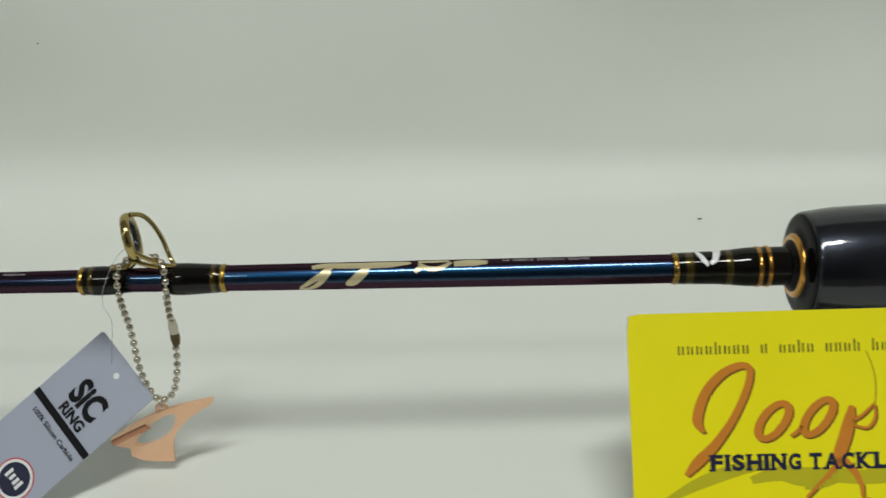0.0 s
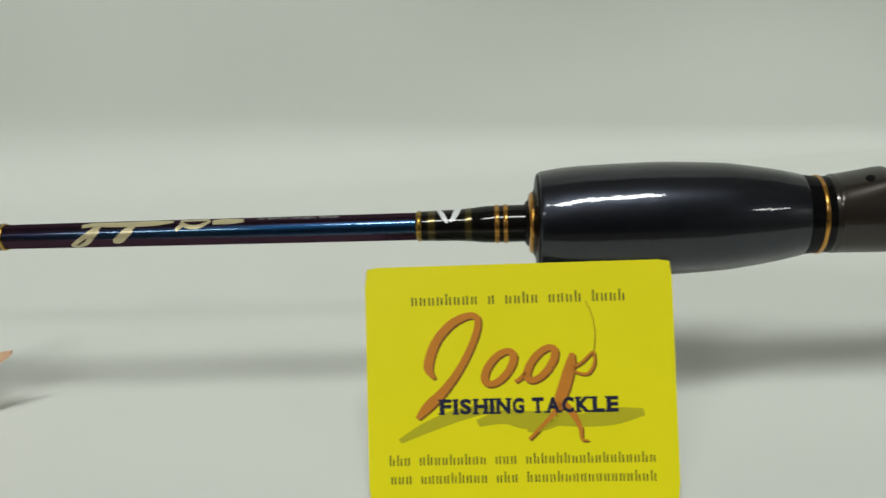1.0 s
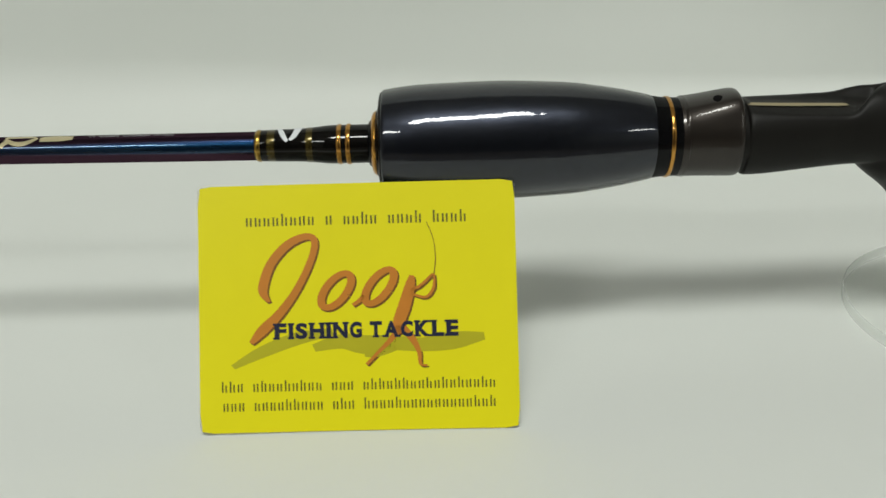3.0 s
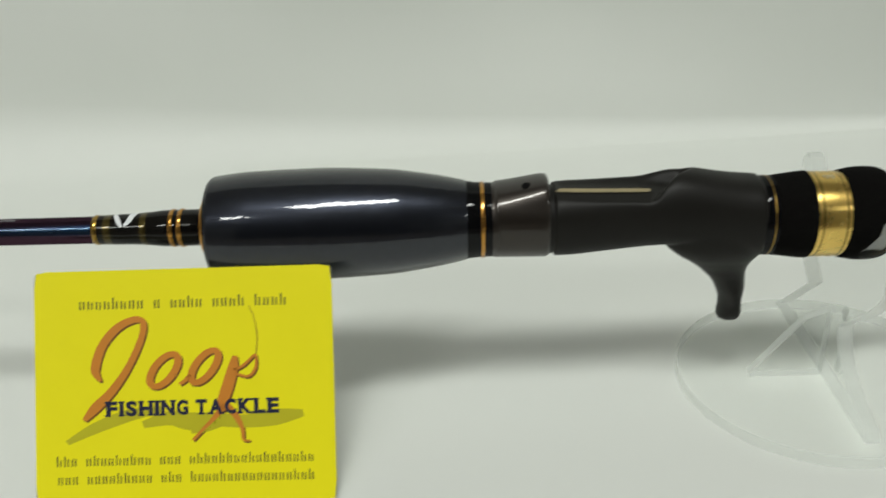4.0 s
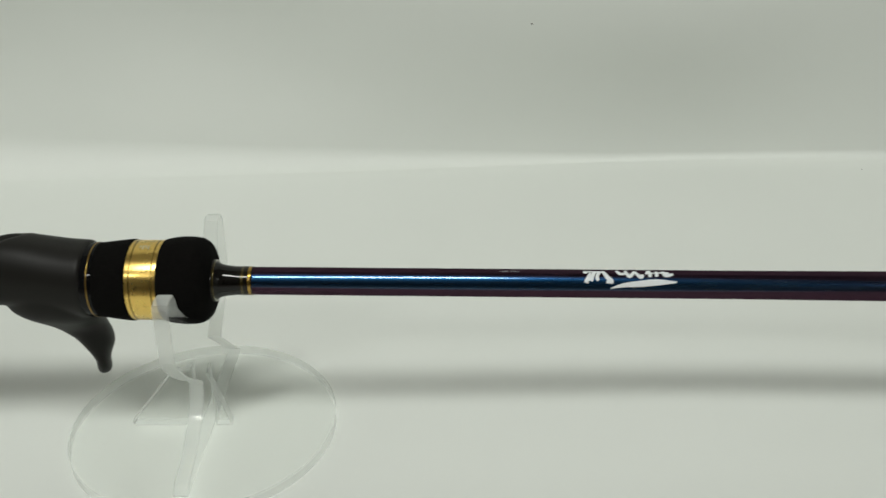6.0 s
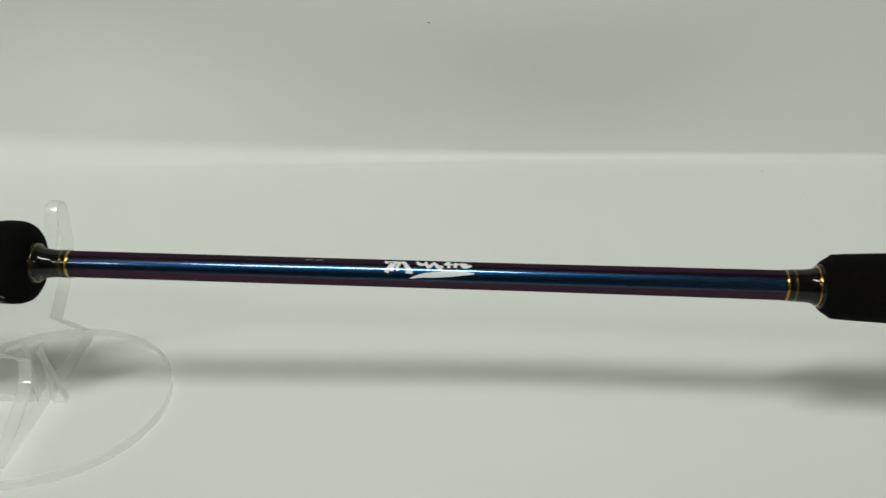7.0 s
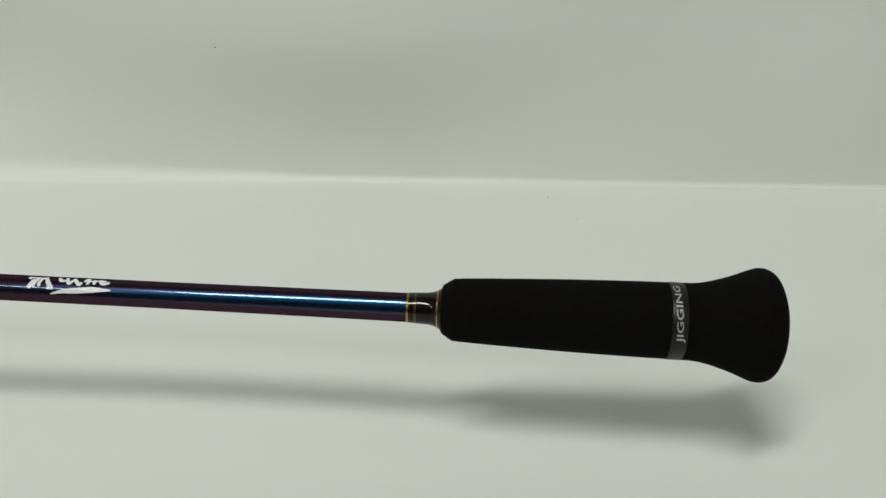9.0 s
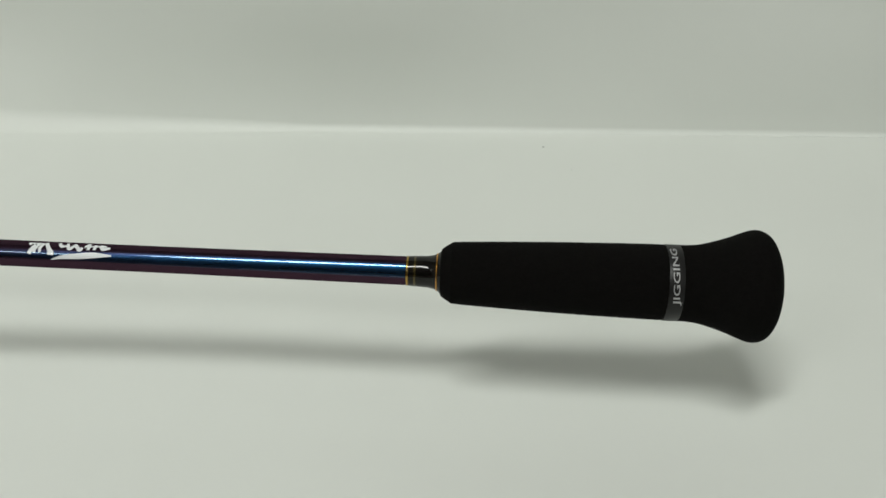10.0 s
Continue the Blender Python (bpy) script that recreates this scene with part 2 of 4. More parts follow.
def lathe(prof, n=56):
    return rings([[(s, -r * math.cos(2 * math.pi * i / n), r * math.sin(2 * math.pi * i / n) + rise(s)) for i in range(n)] for s, r in prof])


def smooth_profile(points, steps=6):
    """A smooth line through a few (s, r) points."""
    out = []
    for i in range(len(points) - 1):
        p0, p1, p2, p3 = (points[max(0, min(len(points) - 1, j))] for j in (i - 1, i, i + 1, i + 2))
        for k in range(steps):
            t = k / steps
            out.append(tuple(0.5 * (2 * b + (c - a) * t + (2 * a - 5 * b + 4 * c - d) * t * t + (3 * b - a - 3 * c + d) * t ** 3)
                             for a, b, c, d in zip(p0, p1, p2, p3)))
    out.append(tuple(points[-1]))
    return out


def section_loop(s, top, bottom, half, n=40, power=2.3):
    """A rounded cross-section of the reel seat at s."""
    out = []
    for i in range(n):
        a = 2 * math.pi * i / n
        c, d = math.cos(a), math.sin(a)
        y = -half * math.copysign(abs(c) ** (2 / power), c)
        z = (top if d > 0 else bottom) * math.copysign(abs(d) ** (2 / power), d)
        out.append((s, y, z + rise(s)))
    return out


def blended(pieces, cell=0.00042, passes=36):
    """One closed skin over several closed pieces, with soft fillets where they meet."""
    me = bpy.data.meshes.new("blend")
    joined = bmesh.new()
    for bm in pieces:
        bmesh.ops.recalc_face_normals(bm, faces=bm.faces[:])
        piece = bpy.data.meshes.new("piece")
        bm.to_mesh(piece)
        bm.free()
        joined.from_mesh(piece)
        bpy.data.meshes.remove(piece)
    joined.to_mesh(me)
    joined.free()
    ob = bpy.data.objects.new("blend", me)
    scene.collection.objects.link(ob)
    remesh = ob.modifiers.new("remesh", "REMESH")
    remesh.mode, remesh.voxel_size = "VOXEL", cell
    smooth = ob.modifiers.new("smooth", "SMOOTH")
    smooth.factor, smooth.iterations = 0.5, passes
    bpy.context.view_layer.update()
    out = bpy.data.meshes.new_from_object(ob.evaluated_get(bpy.context.evaluated_depsgraph_get()))
    bpy.data.objects.remove(ob)
    bpy.data.meshes.remove(me)
    bm = bmesh.new()
    bm.from_mesh(out)
    bpy.data.meshes.remove(out)
    return bm


def tube(points, radius, n=10, taper=None):
    """A round wire along a line of points."""
    pts = [Vector(p) for p in points]
    loops = []
    for i, p in enumerate(pts):
        d = (pts[min(i + 1, len(pts) - 1)] - pts[max(i - 1, 0)]).normalized()
        side = d.cross(Vector((0.3, 0.9, 0.31))).normalized()
        up = d.cross(side)
        r = radius * (taper[i] if taper else 1)
        loops.append([p + r * (side * math.cos(2 * math.pi * k / n) + up * math.sin(2 * math.pi * k / n)) for k in range(n)])
    return rings(loops)


def torus(center, normal, major, minor, n=44, k=12, squash=1.0):
    normal = Vector(normal).normalized()
    u = normal.orthogonal().normalized()
    v = normal.cross(u)
    bm = bmesh.new()
    vs = []
    for i in range(n):
        a = 2 * math.pi * i / n
        d = u * math.cos(a) + v * math.sin(a)
        vs.append([bm.verts.new(Vector(center) + d * (major + minor * math.cos(2 * math.pi * j / k)) + normal * squash * minor * math.sin(2 * math.pi * j / k)) for j in range(k)])
    for i in range(n):
        for j in range(k):
            bm.faces.new((vs[i][j], vs[(i + 1) % n][j], vs[(i + 1) % n][(j + 1) % k], vs[i][(j + 1) % k]))
    return bm


def slab(outline, thick, place):
    """A flat plate with the outline (a, b), its front at 0 and its back at thick; place maps (a, b, depth) to space."""
    bm = bmesh.new()
    front = [bm.verts.new(place(a, b, 0)) for a, b in outline]
    back = [bm.verts.new(place(a, b, thick)) for a, b in outline]
    n = len(outline)
    bm.faces.new(front)
    bm.faces.new(back[::-1])
    for i in range(n):
        bm.faces.new((front[i], back[i], back[(i + 1) % n], front[(i + 1) % n]))
    return bm


def stroke(bm, points, widths, place, steps=6):
    """A printed stroke: a smooth ribbon through (a, b) points with a width at each."""
    pw = [(*p, w) for p, w in zip(points, widths)]
    line = smooth_profile(pw, steps)
    prev = None
    for i, (a, b, w) in enumerate(line):
        a0, b0, _ = line[max(0, i - 1)]
        a1, b1, _ = line[min(len(line) - 1, i + 1)]
        d = math.hypot(a1 - a0, b1 - b0) or 1
        na, nb = -(b1 - b0) / d, (a1 - a0) / d
        row = [bm.verts.new(place(a + na * w * k / 4, b + nb * w * k / 4)) for k in (-2, -1, 0, 1, 2)]
        if prev:
            for k in range(4):
                bm.faces.new((prev[k], prev[k + 1], row[k + 1], row[k]))
        prev = row
    return bm


def bar(bm, a0, a1, b0, b1, place, na=1, nb=1):
    """A printed bar from (a0, b0) to (a1, b1)."""
    g = [[bm.verts.new(place(a0 + (a1 - a0) * i / na, b0 + (b1 - b0) * j / nb)) for j in range(nb + 1)] for i in range(na + 1)]
    for i in range(na):
        for j in range(nb):
            bm.faces.new((g[i][j], g[i + 1][j], g[i + 1][j + 1], g[i][j + 1]))
    return bm


def lettering(text, place, a0, a1, b0, b1, bold=0.0, cuts=0):
    """The words as flat print that fills the box from (a0, b0) to (a1, b1)."""
    cu = bpy.data.curves.new("lettering", "FONT")
    cu.body, cu.offset, cu.resolution_u = text, bold, 4
    ob = bpy.data.objects.new("lettering", cu)
    scene.collection.objects.link(ob)
    bpy.context.view_layer.update()
    me = bpy.data.meshes.new_from_object(ob.evaluated_get(bpy.context.evaluated_depsgraph_get()))
    bpy.data.objects.remove(ob)
    bpy.data.curves.remove(cu)
    bm = bmesh.new()
    bm.from_mesh(me)
    bpy.data.meshes.remove(me)
    if cuts:
        bmesh.ops.triangulate(bm, faces=bm.faces[:])
        bmesh.ops.subdivide_edges(bm, edges=bm.edges[:], cuts=cuts, use_grid_fill=True)
    xs = [v.co.x for v in bm.verts]
    ys = [v.co.y for v in bm.verts]
    x0, x1, y0, y1 = min(xs), max(xs), min(ys), max(ys)
    for v in bm.verts:
        v.co = place(a0 + (a1 - a0) * (v.co.x - x0) / (x1 - x0), b0 + (b1 - b0) * (v.co.y - y0) / (y1 - y0))
    return bm


SERIFS = {"F": ((0.14, 0), (0.14, 1)), "I": ((0.5, 0), (0.5, 1)), "H": ((0.14, 0), (0.14, 1), (0.86, 0), (0.86, 1)), "N": ((0.12, 0), (0.12, 1), (0.88, 1)), "T": ((0.5, 0),),
          "A": ((0.08, 0), (0.92, 0)), "K": ((0.14, 0), (0.14, 1), (0.88, 0), (0.84, 1)), "L": ((0.14, 0), (0.14, 1)), "E": ((0.14, 0), (0.14, 1))}
LETTER_WIDTH = {"I": 0.42, "H": 1.05, "N": 1.05, "A": 1.05, "K": 1.05, " ": 0.36}


def slab_words(text, place, a0, a1, b0, b1, bold):
    """Words in the built-in letters with short slab serifs added at the stems."""
    total = sum(LETTER_WIDTH.get(c, 0.9) for c in text)
    unit = (a1 - a0) / total
    out = bmesh.new()
    a = a0
    for c in text:
        w = LETTER_WIDTH.get(c, 0.9) * unit
        if c != " ":
            bm = lettering(c, place, a + 0.07 * unit, a + w - 0.07 * unit, b0, b1, bold)
            new_of = {v: out.verts.new(v.co) for v in bm.verts}
            for f in bm.faces:
                out.faces.new([new_of[v] for v in f.verts])
            bm.free()
            for fx, top in SERIFS.get(c, ()):
                m = a + 0.07 * unit + (w - 0.14 * unit) * fx
                e = b1 if top else b0
                bar(out, m - 0.20 * unit, m + 0.20 * unit, e, e + (b0 - b1) * (0.13 if top else -0.13), place)
        a += w
    return out


def letter_bars(bm, a0, a1, b0, b1, words, place, rng):
    """Small upright bars in place of words, two to a letter; words: letters in each, negative for a gap."""
    unit = (a1 - a0) / sum(abs(w) for w in words)
    a = a0
    for w in words:
        if w < 0:
            a += -w * unit
            continue
        for _ in range(w):
            for left, wide, heights in ((0.12, 0.20, (0.70, 0.72, 1.0)), (0.56, 0.20, (0.64, 0.70, 0.72, 0.76))):
                bar(bm, a + left * unit, a + (left + wide) * unit, b0, b0 + (b1 - b0) * rng.choice(heights), place)
            a += unit
    return bm


# ---- the setting ----
def bend_y(x):
    return float(np.interp(x, (-1.0, -0.38, -0.12, 0.05, 0.27, 0.54, 0.76, 1.4), (0.276, 0.274, 0.276, 0.274, 0.275, 0.284, 0.290, 0.30)))


def bend_radius(x):
    return float(np.interp(x, (-0.25, 0.0, 0.15, 0.30, 0.42, 0.7), (0.042, 0.028, 0.020, 0.011, 0.005, 0.003)))


def wall_y(x, z):
    """The upright part of the sheet, with soft waves and a slight sag."""
    h = max(0.0, (z - bend_radius(x)) / 0.75)
    fold = 0.009 * math.sin(6.2 * x + 5 * z + 0.8) + 0.009 * math.sin(13.0 * x - 9 * z) + 0.0022 * math.sin(31 * x + 22 * z + 1.0) + 0.0058 * math.sin(8 * x + 19 * z - 0.2)
    sag = 0.010 * math.sin(min(1.0, h * 3.0) * math.pi)
    lean = 0.10 * math.exp(-((x - 0.50) / 0.16) ** 2)
    return bend_y(x) + (fold - sag) * min(1, h * 8) + lean * h * 0.75


def paper_point(x, k):
    """k from 0 to 1 along the floor, 1 to 2 round the bend, 2 to 3 up the back."""
    yb, r = bend_y(x), bend_radius(x)
    if k <= 1:
        y = -0.25 + (yb - r + 0.25) * k
        swell = 0.004 * math.exp(-((x - 0.42) / 0.10) ** 2) * math.exp(-((y - 0.06) / 0.09) ** 2)
        return Vector((x, y, swell + 0.0007 * math.sin(5.1 * x + 2.0 * y) * max(0, min(1, (y - 0.12) / 0.1))))
    if k <= 2:
        a = (k - 1) * math.pi / 2
        return Vector((x, yb - r + r * math.sin(a), r - r * math.cos(a)))
    h = (k - 2)
    z = r + h * 0.75
    return Vector((x, wall_y(x, z), z))


def build_paper():
    ks = [i / 60 for i in range(61)] + [1 + i / 12 for i in range(1, 13)] + [2 + (i / 36) for i in range(1, 37)]
    xs = [-1.1 + 2.5 * i / 150 for i in range(151)]
    bm = bmesh.new()
    g = [[bm.verts.new(paper_point(x, k)) for k in ks] for x in xs]
    for a, b in zip(g, g[1:]):
        for j in range(len(ks) - 1):
            bm.faces.new((a[j], b[j], b[j + 1], a[j + 1]))
    ob = part("backdrop", bm, PAPER)
    tagged(ob, "plain white paper sheet curving up behind the rod", "backdrop", kind="structure")


def box(name, x0, x1, y0, y1, z0, z1, material, parent=None, label=""):
    bm = bmesh.new()
    bmesh.ops.create_cube(bm, size=1)
    for v in bm.verts:
        v.co = Vector(((x0 + x1) / 2 + v.co.x * (x1 - x0), (y0 + y1) / 2 + v.co.y * (y1 - y0), (z0 + z1) / 2 + v.co.z * (z1 - z0)))
    return part(name, bm, material, parent, label)


def build_room():
    # Unseen floor slab, added in place of the table; dark for the grip's reflections.
    tagged(box("floor", -3.40, 3.70, -4.4, 1.2, -0.06, -0.003, FLOOR), "unseen dark floor in place of the table under the paper", "floor", kind="structure")
    tagged(box("wall_north", -3.50, 3.80, 1.2, 1.3, -0.06, 2.66, ROOM), "plain white painted wall", "wall", kind="structure")
    tagged(box("wall_south", -3.50, 3.80, -4.5, -4.4, -0.06, 2.66, GREY_ROOM), "plain grey painted wall", "wall", kind="structure")
    # Unseen dark block, added only to put a dark band into the grip's reflections.
    tagged(box("reflection_block", -0.66, 0.55, -4.4, -1.80, -0.003, 2.56, DARK_BLOCK), "added unseen dark block that darkens the grip's reflections", "wall", kind="structure")
    tagged(box("wall_east", 3.70, 3.80, -4.4, 1.2, -0.06, 2.66, ROOM), "plain white painted wall", "wall", kind="structure")
    tagged(box("wall_west", -3.50, -3.40, -4.4, 1.2, -0.06, 2.66, ROOM), "plain white painted wall", "wall", kind="structure")
    tagged(box("ceiling", -3.40, 3.70, -4.4, 1.2, 2.56, 2.66, CEILING), "plain white ceiling", "ceiling", kind="structure")
    for x, y, length, width, turn, _ in LAMPS:
        lamp = empty("ceiling_light", Matrix.Translation((x, y, 2.56)) @ Matrix.Rotation(radians(turn), 4, "Z"), label="flat white ceiling light panel with metal housing",
                     category="lamp", group="ceiling lights")
        h, k = length / 2, width / 2
        box("housing", -h - 0.02, h + 0.02, -k - 0.02, k + 0.02, -0.04, 0.0, LAMP_METAL, lamp)
        box("diffuser", -h, h, -k, k, -0.052, -0.04, LAMP_METAL, lamp)


# ---- the rod ----
ROD = pose(0, 0, 0.0752, 0, math.degrees(math.atan(0.018)), 0)


def radius_at(s):
    return float(np.interp(s, (-0.7, -0.25, -0.177, -0.074, 0.0, 0.25, 0.42, 0.516), (0.0022, 0.0036, 0.0043, 0.00462, 0.0048, 0.0051, 0.0052, 0.0056)))


def on_rod(r_of):
    """Maps (s, arc length above the front line) onto the round surface."""
    def place(s, w):
        r = r_of(s)
        a = w / r
        return Vector((s, -(r + 0.00008) * math.cos(a), (r + 0.00008) * math.sin(a) + rise(s)))
    return place


def band(parent, s0, s1, r, material, name="gold_band", label="", bulge=0.00025):
    return part(name, lathe([(s0, r - 0.0004), (s0, r), (s0 + (s1 - s0) * 0.3, r + bulge), (s0 + (s1 - s0) * 0.7, r + bulge), (s1, r), (s1, r - 0.0004)]), material, parent, label)


def build_rod():
    rod = empty("fishing_rod", ROD, label="dark blue jigging rod with black grips and gold trim", category="fishing rod")
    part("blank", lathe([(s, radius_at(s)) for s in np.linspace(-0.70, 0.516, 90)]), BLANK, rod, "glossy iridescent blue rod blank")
    build_guide(rod)
    # hook-keeper wrap in front of the fore grip
    wrap_r = [(-0.0408, 0.0047), (-0.0395, 0.0050), (-0.034, 0.00522), (-0.026, 0.0054), (-0.021, 0.0058), (-0.0165, 0.00625), (-0.010, 0.0063), (-0.002, 0.0063)]
    wrap = part("wrap", lathe(smooth_profile(wrap_r, 5)), EPOXY, rod, "black thread wrap under clear epoxy")
    def wr(s):
        return float(np.interp(s, [p[0] for p in wrap_r], [p[1] for p in wrap_r]))
    band(wrap, -0.0404, -0.0388, 0.00505, GOLD_THREAD)
    band(wrap, -0.0365, -0.0335, wr(-0.035) + 0.00001, DIM_GOLD, bulge=0.00004)
    band(wrap, -0.0238, -0.0212, wr(-0.0225) + 0.00001, DIM_GOLD, bulge=0.00006)
    band(wrap, -0.0138, -0.0124, 0.0064, ORANGE_THREAD, "thread_ring")
    band(wrap, -0.0108, -0.0094, 0.0065, ORANGE_THREAD, "thread_ring")
    bm = bmesh.new()
    p = on_rod(lambda s: wr(s) + 0.0001)
    stroke(bm, [(-0.0328, 0.0090), (-0.0312, 0.0054), (-0.0298, 0.0031)], (0.0014, 0.0017, 0.0009), p)
    stroke(bm, [(-0.0290, 0.0036), (-0.0275, 0.0052), (-0.0267, 0.0075), (-0.0263, 0.0098)], (0.0008, 0.0018, 0.0022, 0.0026), p)
    part("white_mark", bm, WHITE_INK, wrap, "white slanted mark")
    # fore grip
    part("check_seat", lathe([(-0.0038, 0.0060), (-0.0034, 0.0072), (-0.0026, 0.0078), (-0.0022, 0.0068)]), GRIP_END, rod)
    part("winding_check", lathe(smooth_profile([(-0.0022, 0.0084), (-0.0024, 0.0092), (-0.0019, 0.0101), (-0.0010, 0.0105), (-0.0004, 0.0094)], 3)), ORANGE_THREAD, rod, "copper-gold trim ring")
    grip = part("fore_grip", lathe(smooth_profile([(0.0010, 0.0160), (0.0011, 0.0168), (0.0018, 0.01735), (0.0040, 0.0177), (0.0086, 0.0183), (0.016, 0.0188), (0.034, 0.0192), (0.045, 0.0191),
                (0.0617, 0.0182), (0.071, 0.0170), (0.080, 0.0155), (0.0868, 0.0140), (0.0882, 0.0136)], 6), 80), GRAPHITE, rod, "barrel-shaped fore grip in glossy dark blue-grey lacquer")
    part("front_face", lathe(smooth_profile([(-0.0030, 0.0066), (-0.0026, 0.0078), (-0.0007, 0.0110), (-0.0002, 0.0124), (0.0001, 0.0148), (0.0005, 0.0163), (0.0013, 0.0169)], 4), 72), GRIP_END, grip, "black bevelled end face")
    part("rear_collar", lathe([(0.0878, 0.0120), (0.0878, 0.01335), (0.0886, 0.0134), (0.0915, 0.0130), (0.0985, 0.0127), (0.0985, 0.0115)], 72), GRIP_END, grip)
    part("trim_ring", lathe(smooth_profile([(0.0927, 0.0124), (0.0928, 0.01315), (0.0934, 0.0133), (0.0940, 0.01315), (0.0941, 0.0124)], 3), 72), ORANGE_THREAD, grip, "thin gold ring")
    build_seat(rod)
    # butt end of the reel seat
    part("seat_ring", lathe([(0.1874, 0.0118), (0.1874, 0.0134), (0.1884, 0.0137), (0.1917, 0.0137), (0.1917, 0.0118)], 72), GRIP_END, rod)
    band(rod, 0.1901, 0.1906, 0.01372, GOLD_LINE, "trim_ring", "thin gold ring", 0.00012)
    part("foam_ring", lathe(smooth_profile([(0.1914, 0.0122), (0.1918, 0.01355), (0.194, 0.0139), (0.200, 0.0147), (0.2034, 0.0150), (0.2040, 0.0148), (0.2042, 0.0138)], 4), 72), FOAM, rod, "black foam ring")
    collar = part("gold_collar", lathe([(0.2036, 0.0128), (0.2036, 0.01455), (0.2044, 0.0147), (0.2144, 0.0147), (0.2152, 0.01455), (0.2152, 0.0128)], 88), GOLD, rod, "polished gold metal collar")
    for s in (0.2054, 0.2132):
        band(collar, s, s + 0.0007, 0.01471, GOLD_LINE, "groove", bulge=0.00002)
    bm = bmesh.new()
    p = on_rod(lambda s: 0.01475)
    for k in range(4):
        bar(bm, 0.2078 + 0.001 * k, 0.2084 + 0.001 * k, 0.0205 - 0.0006 * (k % 2), 0.0222, p, 1, 3)
    part("stamp", bm, GOLD_INK, collar)
    part("foam_knob", lathe(smooth_profile([(0.2148, 0.0130), (0.2152, 0.0148), (0.2168, 0.0153), (0.2208, 0.0160), (0.2258, 0.0160), (0.2288, 0.0154), (0.2308, 0.0141), (0.2321, 0.0118), (0.2327, 0.0092), (0.2328, 0.0070)], 5), 72), FOAM, rod, "rounded black foam knob")
    wrap2 = part("wrap", lathe(smooth_profile([(0.2322, 0.0080), (0.2330, 0.0078), (0.2355, 0.0061), (0.2400, 0.00535), (0.2440, 0.0053), (0.2464, 0.0053), (0.2472, 0.0051)], 5)), EPOXY, rod, "black thread wrap under clear epoxy")
    band(wrap2, 0.2332, 0.2338, 0.0076, DIM_GOLD, bulge=0.0001)
    band(wrap2, 0.2432, 0.2440, 0.00535, DIM_GOLD, bulge=0.00006)
    band(wrap2, 0.2456, 0.2467, 0.0053, GOLD_THREAD, bulge=0.0001)
    # rear grip
    wrap3 = part("wrap", lathe(smooth_profile([(0.5148, 0.0055), (0.5158, 0.00575), (0.520, 0.0060), (0.5240, 0.00625), (0.5268, 0.0071), (0.5292, 0.0088), (0.5300, 0.0090)], 5)), EPOXY, rod, "black thread wrap under clear epoxy")
    band(wrap3, 0.5153, 0.5160, 0.0058, GOLD_THREAD, bulge=0.0001)
    band(wrap3, 0.5182, 0.5190, 0.00598, DIM_GOLD, bulge=0.00006)
    band(wrap3, 0.5268, 0.5273, 0.0074, ORANGE_THREAD, bulge=0.0001)
    rear = part("rear_grip", lathe(smooth_profile([(0.5284, 0.0080), (0.5290, 0.0094), (0.5325, 0.01165), (0.5338, 0.0120), (0.5448, 0.0126), (0.5595, 0.0132), (0.5752, 0.01375), (0.5968, 0.0143), (0.6137, 0.0145), (0.6141, 0.0140)], 5), 72), FOAM, rod, "long black foam rear grip")
    part("printed_band", lathe([(0.6137, 0.0132), (0.6137, 0.01455), (0.6141, 0.0147), (0.6190, 0.0147), (0.6194, 0.01455), (0.6194, 0.0132)], 72), BAND, rear, "dark grey band with silver lettering")
    pr = on_rod(lambda s: 0.01475)
    part("lettering", lettering("JIGGING", lambda a, b: pr(0.6186 - b - 0.0009 * a / 0.02, a), -0.0004, 0.0236, 0.0, 0.0032, 0.010, 2), SILVER_INK, rear, "silver word printed round the band")
    part("butt_knob", lathe(smooth_profile([(0.6192, 0.0138), (0.6195, 0.0146), (0.6233, 0.0147), (0.6287, 0.0155), (0.6371, 0.0180), (0.6435, 0.0205), (0.6471, 0.0215), (0.6501, 0.0212), (0.6528, 0.0194),
                                           (0.6550, 0.0155), (0.6563, 0.0105), (0.6569, 0.0050), (0.6570, 0.0008)], 5), 72), FOAM, rod, "flared black foam butt knob")
    build_rod_print(rod)
    return rod


